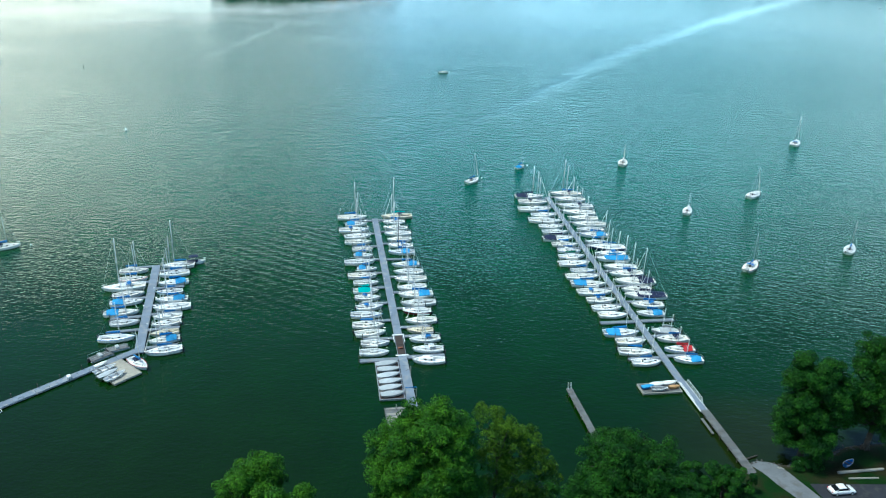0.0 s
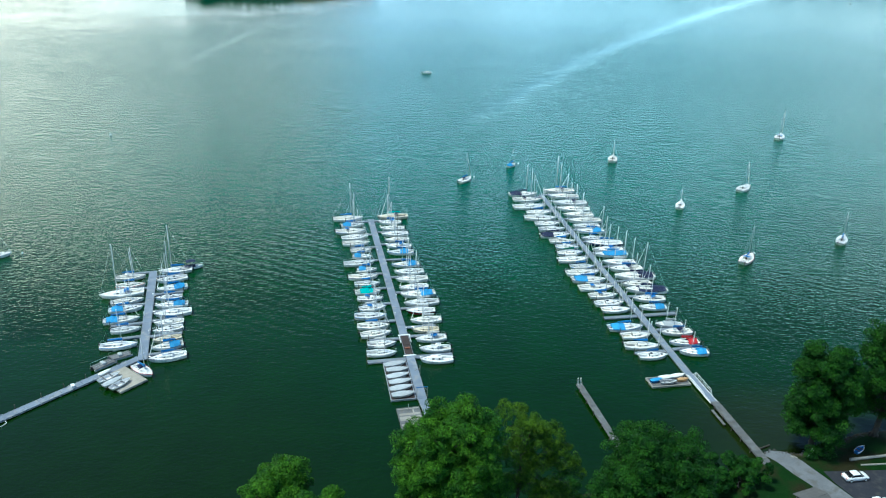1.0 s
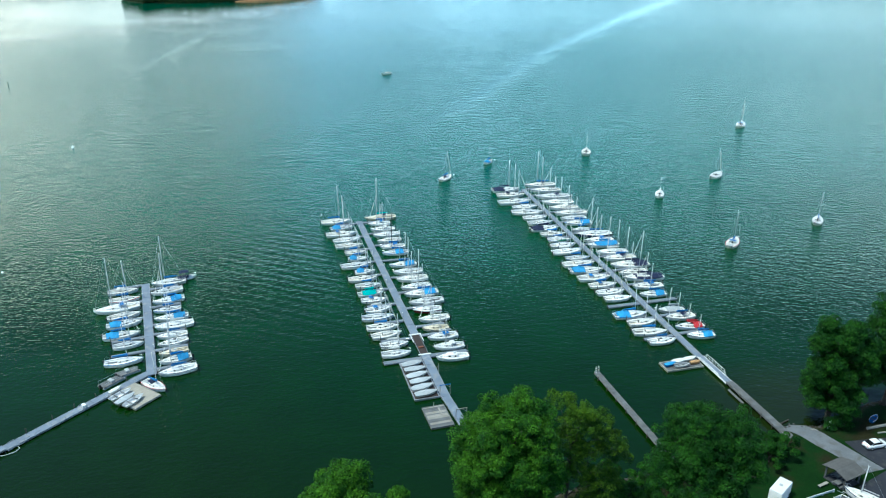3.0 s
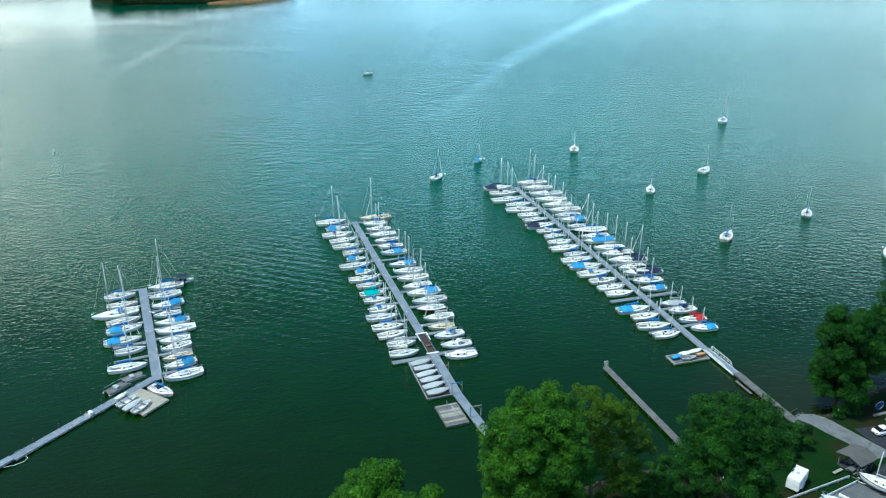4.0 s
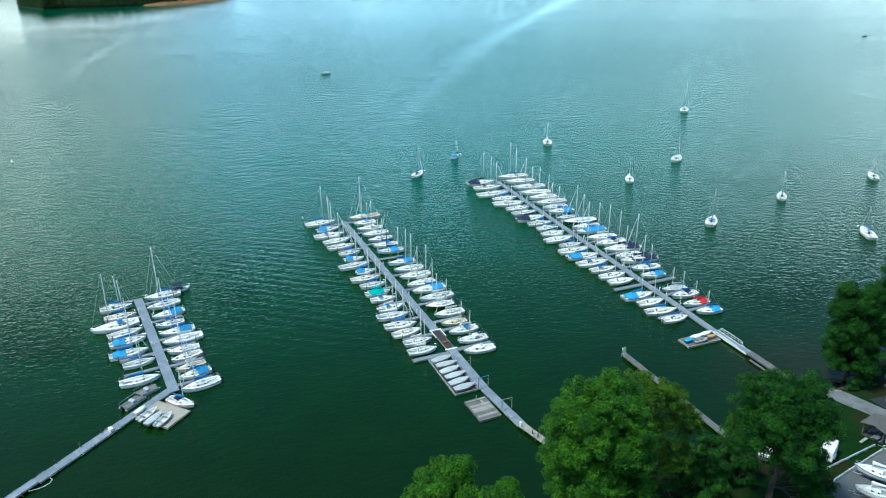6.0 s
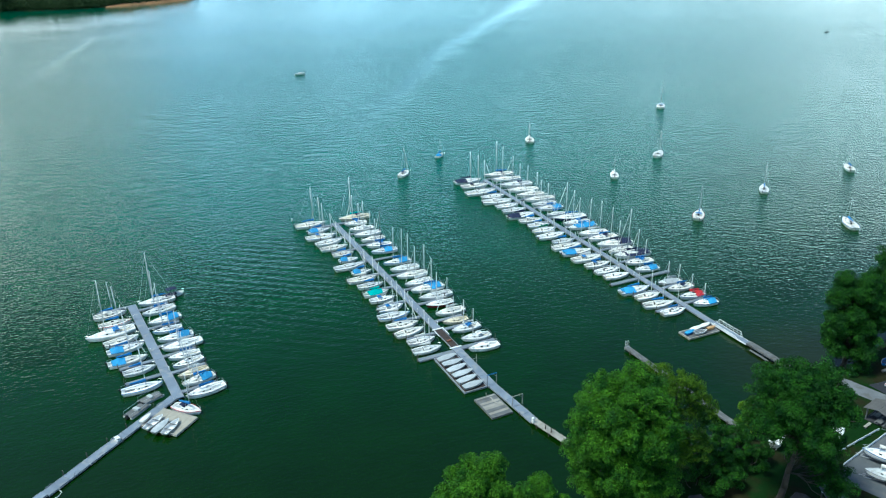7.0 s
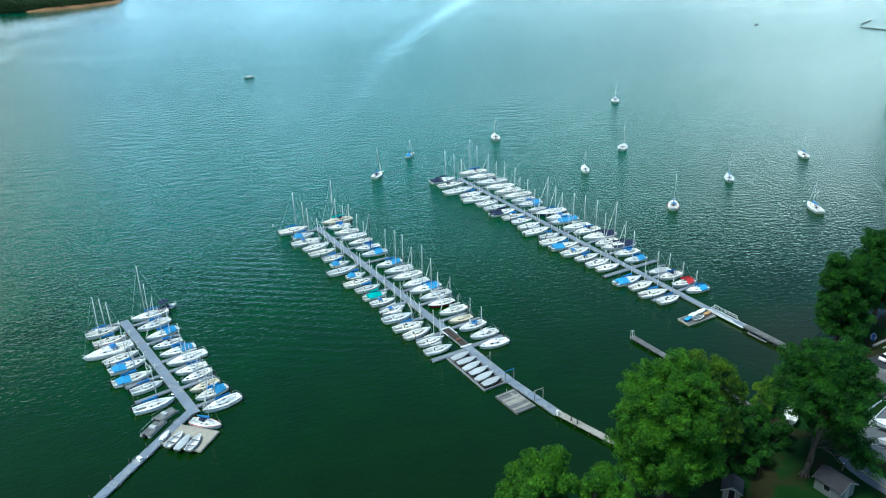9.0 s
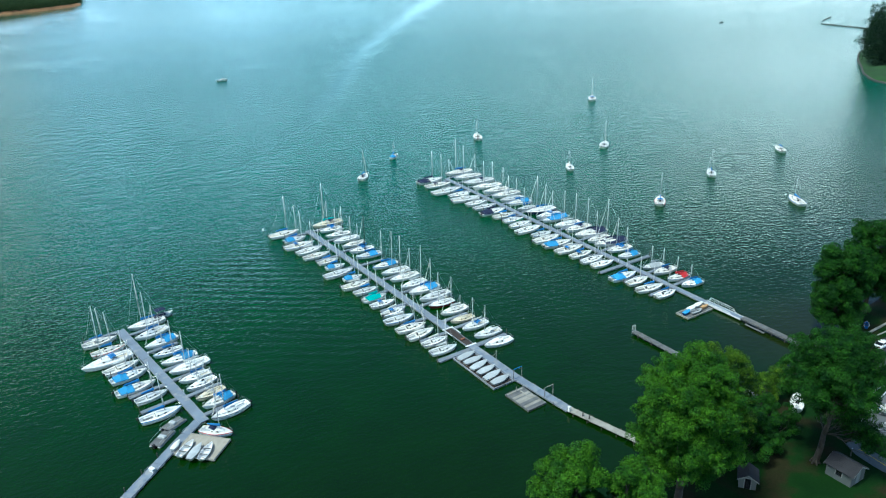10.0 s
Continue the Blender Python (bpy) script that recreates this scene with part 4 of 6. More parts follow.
def finger(pier, s, side, length, width=0.95, z=0.48, heading=0.0, posts=True):
    f = new("finger_pier")
    f.parent = pier
    f.matrix_local = pose(s, side * 1.05, z, 0, 0, side * 90 + heading)
    part("finger_deck", Geo().box(0, length, -width / 2, width / 2, -0.16, 0, 0.025), FINGER, f)
    part("finger_beam", Geo().box(0.05, length - 0.05, -width / 2 - 0.05, width / 2 + 0.05, -0.36, -0.05), DOCKEDGE, f)
    part("finger_float", Geo().box(length * 0.55, length - 0.3, -width / 2 + 0.05, width / 2 - 0.05, -0.75, -0.2), FLOAT, f)
    if posts:
        part("mooring_post", Geo().tube((length + 0.15, 0, -1.6), (length + 0.15, 0, 1.35), 0.09, 0.08, 7), PILE, f)


def pier_thing(line, label, sections, width=2.05):
    p = thing("floating_pier", at(line.a.x, line.a.y, 0, line.turn), label, "pier")
    for s0, s1, m in sections:
        deck_run(p, s0, s1, width, 0.52, 4.6, m, DOCKEDGE)
    return p


west = pier_thing(WEST, "grey decked floating pier lined with sailboats", [(0, WEST.length + 1.2, DOCK)], 1.85)
mid = pier_thing(MID, "long grey floating pier with a dark brown section", [(0, 79.6, DOCK), (79.6, 89.4, DARKDECK), (89.4, 106.2, DOCK)], 1.75)
east = pier_thing(EAST, "longest grey floating pier lined with sailboats", [(0, 125.6, DOCK)], 1.5)
for k in (79.7, 89.0):
    part("cross_sill", Geo().box(k, k + 0.45, -1.45, 1.45, 0.53, 0.62), WHITEPAINT, mid)
for sg in (-1, 1):
    part("kick_rail", Geo().box(80.0, 83.5, sg * 1.2 - 0.08, sg * 1.2 + 0.08, 0.53, 0.7), WHITEPAINT, mid)

for line, ob, left, right, ln in (
        (WEST, west, (0.2, 10.6, 20.2, 30.6, 37.4), (3.9, 15.2, 25.2, 30.2, 38.1, 46.5), 7.0),
        (MID, mid, (1.6, 13.6, 24.2, 34.3, 43.9, 53.4, 62.6, 72.1, 81.0, 90.4), (1.4, 11.9, 22.3, 34.6, 46.8, 56.7, 66.0, 76.0, 80.4, 89.8), 7.2),
        (EAST, east, (2.6, 10.2, 17.2, 28.6, 39.1, 49.6, 59.5, 69.2, 78.8, 88.6, 97.9, 106.0, 115.2), (-0.4, 7.2, 14.3, 26.5, 36.7, 47.5, 57.0, 67.2, 77.3, 87.0, 97.7, 105.4, 114.6), 7.4)):
    for side, rows in ((-1, left), (1, right)):
        for s in rows:
            wide = 1.2 if (line is EAST and s in (97.9, 97.7)) or (line is MID and s in (90.4, 89.8)) else 0.95
            finger(ob, s, side, ln + (1.3 if wide > 1 else 0), wide, heading=0 if line is not EAST else 3.0)

# power pedestals
for line, rows in ((WEST, (8, 17, 27, 37)), (MID, (6, 18, 29, 39, 50, 60, 70, 78)), (EAST, (8, 20, 31, 42, 53, 64, 75, 86, 96, 103))):
    for k, s in enumerate(rows):
        x, y = line.at(s, 0.82 if k % 2 else -0.82)
        q = thing("power_pedestal", at(x, y, 0.52, line.turn), "small white power pedestal standing on the pier", "pedestal", "pedestals along the piers")
        part("post", Geo().box(-0.09, 0.09, -0.09, 0.09, 0, 0.8), WHITEPAINT, q)
        part("cap", Geo().box(-0.13, 0.13, -0.13, 0.13, 0.8, 0.95, 0.05), WHITEPAINT, q)


def berth(line, side, rows, turn, shift=0.0):
    """rows: (s, length, kind[, mast height]); bows towards the pier."""
    for k, r in enumerate(rows):
        s, L, kind = r[:3]
        rng = random.Random(int(s * 37) + (7 if side > 0 else 0))
        flip = 180 if kind == "W" else 0
        kind = "n" if kind == "W" else kind
        L *= (1.07 if s < 90 else 1.0) if line is EAST else 1.03 if line is WEST else 0.98
        x, y = line.at(s, side * ((1.35 if line is EAST else 1.2 if line is WEST else 1.65) + shift + L / 2 + rng.uniform(-0.15, 0.5)))
        heading = line.turn + (-90 if side > 0 else 90) + turn + rng.uniform(-5.5, 5.5) + flip
        sailboat(at(x, y, rng.uniform(-0.04, 0.04), heading - 0), L, kind, int(s * 91) + side, r[3] if len(r) > 3 else 0.95 * L + 1.4 + rng.uniform(-1.3, 1.3) if line is EAST else None)


berth(WEST, -1, [(3.0, 7.4, "b"), (8.4, 7.2, "a", 10.2), (13.3, 10.4, "W", 14.4), (18.0, 7.6, "n", 9.4), (22.6, 7.7, "B"), (28.2, 8.0, "B", 9.5), (33.5, 6.5, "b"), (41.0, 7.8, "b", 9.6)], 0)
berth(WEST, 1, [(1.4, 8.6, "b", 14.0), (7.1, 7.8, "b", 11.6), (12.8, 7.6, "B", 10.5), (18.4, 6.4, "b", 10.0), (23.0, 7.7, "B", 10.5), (27.6, 8.6, "w", 9.5), (32.5, 6.6, "b"), (35.9, 6.6, "n"), (40.6, 6.2, "c"), (44.1, 6.7, "B"), (49.0, 7.8, "b", 9.4)], 3)
px, py = WEST.at(-0.4, 10.6)
sailboat(at(px, py, 0, WEST.turn + 95), 5.2, "p", 401)
berth(MID, -1, [(-1.2, 10.2, "b", 12.9), (5.0, 7.7, "B", 11.5), (10.6, 9.9, "n"), (16.0, 8.8, "n", 9.6), (21.0, 8.6, "n"), (26.8, 6.6, "b"), (31.5, 5.9, "B"), (36.4, 9.2, "n", 11.2), (41.2, 5.9, "B"), (46.0, 8.4, "w"), (50.6, 7.2, "b"), (55.6, 7.0, "T", 8.6),
                (59.6, 7.0, "n"), (65.0, 7.2, "n"), (69.3, 8.2, "w"), (74.5, 8.0, "b", 9.8), (78.4, 7.6, "n"), (83.2, 6.9, "n"), (87.4, 6.9, "n")], 0, 0.6)
berth(MID, 1, [(-1.4, 10.8, "t", 14.5), (4.0, 7.6, "b", 10.2), (9.4, 8.2, "w"), (14.6, 8.8, "n", 11.4), (19.6, 7.9, "n"), (25.0, 7.9, "b"), (29.9, 8.2, "k", 13.2), (39.2, 8.2, "B", 11.2), (44.3, 8.6, "n", 12.4), (49.2, 9.0, "n", 12.8), (54.5, 8.2, "w", 11.0), (58.8, 9.4, "B", 13.0),
               (63.8, 9.4, "n", 11.2), (68.3, 7.4, "r"), (73.3, 7.9, "n", 9.8), (78.1, 6.6, "c"), (82.4, 7.5, "n", 8.0), (87.2, 7.3, "n", 7.9), (91.9, 7.5, "m")], 0, 0.4)
berth(EAST, -1, [(-0.4, 10.4, "N", 12.0), (6.2, 10.0, "n"), (14.0, 11.4, "n"), (20.2, 8.6, "b"), (25.8, 10.6, "w", 10.4), (31.4, 8.0, "n"), (36.4, 8.4, "n"), (42.0, 9.4, "N"), (47.2, 7.8, "b"), (52.2, 6.9, "b"), (56.8, 7.8, "g"), (62.0, 9.0, "n"),
                 (67.2, 7.0, "b"), (71.4, 9.2, "n"), (76.2, 9.4, "B"), (81.4, 9.0, "w", 8.5), (86.2, 7.4, "b"), (90.8, 8.0, "n"), (94.6, 7.6, "n", 8.4), (103.8, 9.0, "B", 8.4), (108.0, 7.4, "n", 7.6), (112.8, 8.4, "b", 7.8), (117.4, 6.9, "b")], -3)
berth(EAST, 1, [(-3.6, 11.4, "b", 14.2), (3.2, 10.8, "n", 13.4), (10.8, 11.8, "n", 11.6), (17.6, 10.8, "n", 10.4), (23.4, 10.0, "n", 11.6), (29.4, 10.8, "w", 10.6), (34.4, 8.6, "n"), (39.2, 8.8, "B"), (45.2, 6.7, "b"), (49.8, 10.8, "h", 12.8), (55.0, 9.0, "n", 11.4), (58.9, 9.4, "L"),
                (64.9, 9.2, "n", 11.8), (69.6, 9.3, "b", 12.4), (74.8, 10.8, "N"), (80.0, 8.0, "w"), (83.8, 10.8, "V", 14.4), (89.2, 8.0, "b"), (94.0, 7.2, "B"), (103.4, 6.8, "y", 6.6), (107.2, 7.7, "b", 7.2), (112.2, 7.3, "R", 6.6), (116.7, 6.8, "B", 5.9)], -3)

# boats at moorings, all swung to one wind
MOORED = ((13.9, 275.2, 8.6, "b", 12.2, 55), (35.0, 297.6, 6.2, "B", 8.0, 52), (81.9, 310.3, 10.5, "w", 9.5, 72), (91.2, 247.3, 8.6, "n", 8.0, 66), (124.1, 269.2, 10.5, "n", 12.2, 48), (95.0, 197.6, 9.4, "a", 11.8, 50), (133.4, 214.2, 9.0, "b", 10.7, 54),
          (180.5, 358.5, 12.5, "w", 15.6, 56), (135.0, 176.2, 10.2, "b", 9.6, 66), (182.9, 226.6, 9.6, "b", 9.4, 60), (-125.6, 193.4, 8.4, "b", 10.5, 30))
for k, (bx, by, bl, kind, mh, hd) in enumerate(MOORED):
    boat = sailboat(at(bx, by, 0, hd), bl, kind, 900 + k, mh * 0.93, "boats at moorings", "at a mooring")
    if bl > 12:  # the ketch's second mast
        part("mizzen_mast", Geo().tube((-3.7, 0, 0.9), (-3.8, 0, 10.2), 0.075, 0.05, 7), GREYSPAR, boat, smooth=True)
        part("mizzen_boom", Geo().tube((-3.7, 0, 1.9), (-5.9, 0, 1.95), 0.05, 0.04, 6), GREYSPAR, boat)
    rr = radians(hd)
    ball = Geo().ring_loft([[(0.28 * math.cos(b) * math.sin(a), 0.28 * math.cos(b) * math.cos(a), 0.28 * math.sin(b) + 0.1) for a in [j * math.pi / 4 for j in range(8)]] for b in (-1.3, -0.7, 0, 0.7, 1.3)])
    by2 = new("mooring_buoy", ball.mesh("mooring_buoy", WHITEPAINT, True))
    by2.matrix_world = at(bx + math.cos(rr) * (bl * 0.5 + 2.5), by + math.sin(rr) * (bl * 0.5 + 2.5))
    tagged(by2, "small white mooring buoy afloat before a sailboat", "buoy", "mooring buoys")
sailboat(at(0.8, 549.0, 0, 20), 8.0, "m", 950, None, "boats at moorings", "far out alone")
sailboat(at(952, 1661, 0, 10), 9.0, "m", 951, None, "boats at moorings", "far out on the lake")

# ---- gangways, rafts and the small jetty ----


def truss_rail(parent, x0, x1, y, z0, h, n):
    g = Geo()
    g.path([(x0, y, z0), (x0 + 0.6, y, z0 + h), (x1 - 0.6, y, z0 + h), (x1, y, z0)], 0.05, 5)
    g.tube((x0 + 0.3, y, z0 + h * 0.5), (x1 - 0.3, y, z0 + h * 0.5), 0.03)
    for k in range(n + 1):
        x = x0 + 0.6 + (x1 - x0 - 1.2) * k / n
        g.tube((x, y, z0), (x, y, z0 + h), 0.035)
    part("truss_rail", g, WHITEPAINT, parent)


def walkway(name, a, b, width, z, material, label, planks=0, panel=3.0, posts=0, edge=None, float_under=False):
    ln = Line(a, b)
    t = thing(name, at(a[0], a[1], 0, ln.turn), label, "walkway")
    deck_run(t, 0, ln.length, width, z, panel, material, edge, planks=planks, floats=float_under)
    for k in range(posts):
        x = ln.length * (k + 0.5) / posts
        for sg in (1, -1):
            part("pile", Geo().tube((x, sg * (width / 2 + 0.12), -2.2), (x, sg * (width / 2 + 0.12), z + 0.08), 0.10, 0.09, 7), PILE, t)
    return t


g1 = walkway("shore_walkway", (-65.3, 138.3), (-84.2, 114.95), 1.7, 0.5, DOCK, "grey floating walkway leading to the western pier", panel=4.5, edge=DOCKEDGE, float_under=True)
walkway("shore_walkway", (-84.2, 114.95), (-111, 82), 1.4, 0.75, DOCK, "narrower grey gangway on piles leading to the shore", panel=4.5, posts=7, edge=DOCKEDGE)
for k, sx in enumerate((3.0, 10.0, 14.5, 19.0, 24.0)):
    part("cleat_frame", Geo().path([(sx, 0.84, 0.45), (sx, 1.05, 1.1), (sx + 0.9, 1.05, 1.1), (sx + 0.9, 0.84, 0.45)], 0.04), STEEL, g1)
    part("guide_post", Geo().tube((sx + 1.5, -0.96, -2), (sx + 1.5, -0.96, 1.5), 0.10, 0.09, 7), PILE, g1)
for k, (sx, v) in enumerate(((2.5, -0.9), (12.5, 0.9), (14.0, -0.9), (20.5, 0.9), (27.0, 0.9), (27.8, -0.9))):
    part("side_bracket", Geo().bent([(sx, v * 0.9, 0.5), (sx, v * 1.35, 0.45), (sx + 1.1, v * 1.35, 0.45), (sx + 1.1, v * 0.9, 0.5)], 0.06), STEEL, g1)
fallen = thing("fallen_rail", at(-83.2, 113.2, 0.12, 28), "bent white rail hanging in the water beside the gangway", "rail")
part("bar", Geo().bent([(-1.6, 0, 0.5), (0, 0.1, 0.1), (1.5, 0.3, 0.05), (2.2, 0.9, 0.1), (2.0, 1.4, 0.3)], 0.06), WHITEPAINT, fallen)
bx = thing("dock_box", at(-74.4, 126.6, 0.52, WEST.turn + 20), "white dock box on the floating walkway", "box")
part("body", Geo().box(-0.5, 0.5, -0.3, 0.3, 0, 0.55), WHITEPAINT, bx)
part("lid", Geo().box(-0.54, 0.54, -0.34, 0.34, 0.55, 0.66, 0.06), WHITEPAINT, bx)

s1 = walkway("shore_walkway", MID.at(106.3), (-0.2, 109.7), 1.6, 0.6, DOCK, "grey gangway bending towards the bank", panel=3.0, edge=DOCKEDGE, posts=2)
walkway("shore_walkway", (-0.3, 109.8), (4.4, 98.4), 1.5, 0.7, PALEWOOD, "bleached timber walkway to the bank", panel=2.4, posts=4, planks=6)
walkway("shore_walkway", (4.4, 98.3), (7.0, 90.5), 1.5, 0.85, PALEWOOD, "bleached timber walkway under the trees", panel=2.4, posts=2, planks=6)
e1 = walkway("shore_walkway", EAST.at(125.7), (55.9, 121.9), 1.4, 0.75, DOCK, "pale aluminium gangway with white handrails", panel=3.0, edge=WHITEPAINT)
truss_rail(e1, 0.4, 8.2, 0.78, 0.75, 1.0, 6)
truss_rail(e1, 0.4, 8.2, -0.78, 0.75, 0.35, 6)
e2 = walkway("shore_walkway", (55.9, 121.9), (58.3, 102.0), 1.4, 1.0, OLDWOOD, "weathered timber walkway on piles from the bank", panel=2.5, posts=6, planks=8, edge=OLDWOOD)
part("side_step", Geo().box(2.0, 7.0, -1.75, -1.25, 0.35, 0.5), OLDWOOD, e2)
sj = walkway("jetty", (29.5, 128.4), (34.4, 96.8), 1.05, 0.85, OLDWOOD, "narrow weathered jetty with a ladder at its end", panel=2.6, posts=8, planks=9, edge=OLDWOOD)
lad = Geo()
for y in (-0.28, 0.28):
    lad.path([(-0.15, y, -1.0), (-0.15, y, 2.15), (0.25, y, 2.25), (0.4, y, 0.85)], 0.045)
for z in (-0.4, -0.1, 0.2, 0.5):
    lad.tube((-0.12, -0.28, z), (-0.12, 0.28, z), 0.035)
part("ladder", lad, WHITEPAINT, sj, "white painted ladder")

# portal frames over the middle pier, and a single davit
for s, beam in ((105.6, BLUE), (114.6, PALEWOOD)):
    x, y = MID.at(s) if s < 110 else (-1.45, 115.3)
    fr = thing("portal_frame", at(x, y, 0.45, MID.turn), "tall pale timber portal frame standing over the pier", "frame", "portal frames")
    for v in (-1.0, 1.15):
        part("upright", Geo().box(-0.07, 0.07, v - 0.07, v + 0.07, 0, 2.35), PALEWOOD if v > 0 else STEEL, fr)
    part("crossbar", Geo().box(-0.06, 0.06, -1.1, 1.25, 2.3, 2.44), beam, fr)
    part("brace", Geo().tube((0, 0.3, 2.3), (0, 1.12, 1.6), 0.05), PALEWOOD, fr)
x, y = MID.at(97.2, 1.0)
dv = thing("davit", at(x, y, 0.45, MID.turn), "single pale davit post at the pier's edge", "post")
part("upright", Geo().box(-0.07, 0.07, -0.07, 0.07, 0, 2.2), PALEWOOD, dv)
part("arm", Geo().tube((0, 0, 1.5), (0, -1.1, 1.15), 0.06), PALEWOOD, dv)
lk = thing("power_pedestal", at(-0.75, 109.1, 0.6, MID.turn + 12), "tall white utility pedestal where the walkway bends", "pedestal", "pedestals along the piers")
part("post", Geo().box(-0.2, 0.2, -0.16, 0.16, 0, 1.0), WHITEPAINT, lk)
part("cap", Geo().box(-0.25, 0.25, -0.21, 0.21, 1.0, 1.16, 0.06), WHITEPAINT, lk)
for x, y in ((0.65, 106.6), (1.25, 105.4)):
    pp = thing("mooring_post", at(x, y, 0.65), "short dark mooring post on the timber walkway", "post", "posts on the walkway")
    part("post", Geo().tube((0, 0, 0), (0, 0, 0.85), 0.13, 0.11, 8), PILE, pp)
    part("cap", Geo().tube((0, 0, 0.85), (0, 0, 0.93), 0.16, 0.05, 8), PILE, pp)


def dinghy(x, y, z, heading, L, hull_m, cover_m, label, group="dinghies on the rafts", flip=False):
    t = thing("dinghy", at(x, y, z + (0.18 if not flip else 0.62), heading, 180 if flip else 0), label, "dinghy", group)
    B, fb = L * 0.36, 0.42
    rows = [hull_ring(L, B, fb, k, 0.16) for k in HULL_T]
    rows = [[(px, py, max(-0.16, pz)) for px, py, pz in r] for r in rows]
    part("hull", Geo().ring_loft([r[:] + [(a, -b, c) for a, b, c in reversed(r)] for r in rows], True, True, closed=False), hull_m, t, smooth=True)
    if cover_m:
        g, cols = Geo(), (-1, -0.5, 0, 0.5, 1)
        for k in HULL_T:
            px, h, pz = hull_ring(L, B, fb, k)[0]
            g.v += [(px, h * c * 1.02, pz + 0.03 + 0.20 * (1 - c * c) * math.sin(math.pi * min(1, max(0.05, k)))) for c in cols]
        g.f = [(a * 5 + k, a * 5 + k + 1, (a + 1) * 5 + k + 1, (a + 1) * 5 + k) for a in range(len(HULL_T) - 1) for k in range(4)]
        part("cover", g, cover_m, t)
    else:
        for k in (0.3, 0.62):
            px, h, pz = hull_ring(L, B, fb, k)[0]
            part("thwart", Geo().box(px - 0.13, px + 0.13, -h * 0.97, h * 0.97, pz - 0.12, pz - 0.04, 0.015), OLDWOOD, t)
        for sg in (1, -1):
            part("gunwale", Geo().bent([(r[0][0], sg * r[0][1], r[0][2]) for r in rows], 0.05), WHITEPAINT, t)
    return t


def raft(corner, heading, lx, ly, z, material, label, boards, name="raft", edge=None, board_name="board", worn=None):
    t = thing(name, at(corner[0], corner[1], 0, heading), label, "raft")
    w = lx / boards
    rng = random.Random(boards)
    me = Geo().box(0.01, w - 0.01, 0, ly, -0.1, 0, 0.015).mesh(board_name, material)
    me2 = Geo().box(0.01, w - 0.01, 0, ly, -0.1, 0, 0.015).mesh(board_name, worn) if worn else me
    for k in range(boards):
        ob = part(board_name, me2 if rng.random() < 0.4 else me, None, t)
        ob.matrix_local = pose(k * w, rng.uniform(-0.03, 0.03), z + rng.uniform(-0.008, 0.008))
    for y in (0, ly):
        part("edge_beam", Geo().box(-0.1, lx + 0.1, y - 0.1, y + 0.1, z - 0.35, z + 0.06), edge or OLDWOOD, t)
    for x in (0, lx):
        part("end_beam", Geo().box(x - 0.1, x + 0.1, 0.1, ly - 0.1, z - 0.35, z + 0.06), edge or OLDWOOD, t)
    part("float", Geo().box(0.3, lx - 0.3, 0.3, ly - 0.3, -0.3, z - 0.12), FLOAT, t)
    return t


# raft with six covered dinghies, and the worn raft beside it
# its boards are coloured dark to carry the shadows among the dinghies
raft(MID.at(105.8, -1.2), MID.turn + 180, 14.4, 5.0, 0.42, DARKDECK, "shade-darkened raft holding six covered dinghies", 30, edge=DOCKEDGE)
for k in range(6):
    x, y = MID.at(92.8 + k * 2.35, -3.75 + (0.2 if k % 2 else 0))
    dinghy(x, y, 0.46, MID.turn + 90 + (9, 2, 11, 7, 10, 6)[k], 5.0, GREYHULL if k % 2 else GEL, GREYCOVER, "dinghy under a pale grey cover on the shade-darkened raft")
r2 = raft((-2.95, 113.9), 100.8, 6.8, 4.4, 0.36, OLDWOOD, "worn grey timber raft with bleached boards", 20, worn=PALEWOOD)
part("post", Geo().tube((6.2, 2.2, 0.3), (6.2, 2.2, 1.6), 0.07), PALEWOOD, r2)
part("loose_plank", Geo().box(3.6, 6.0, 1.2, 1.45, 0.38, 0.46), PALEWOOD, r2)

# platform by the western pier
raft((-70.6, 130.0), -38, 8.0, 5.8, 0.5, PLATFORM, "sandy-coloured floating platform with upturned dinghies", 28, name="floating_platform", edge=PALEWOOD)

for k, (x, y, m, c, lab) in enumerate(((-70.0, 131.6, GEL, SAIL, "short white covered dinghy on the sandy platform"), (-68.4, 129.8, GEL, None, "open white dinghy lying on the sandy platform"),
                                      (-67.0, 128.2, GREYHULL, GREYCOVER, "grey covered dinghy on the sandy platform"), (-65.2, 127.4, GEL, None, "slim open white dinghy on the sandy platform"))):
    dinghy(x, y, 0.52, 52 + (4, 0, 3, 6)[k], (2.9, 4.8, 4.6, 4.8)[k], m, c, lab, "dinghies on the sandy platform")
sailboat(at(-62.6, 133.0, 0, -37), 6.6, "a", 977, 8.6, where="at the platform")


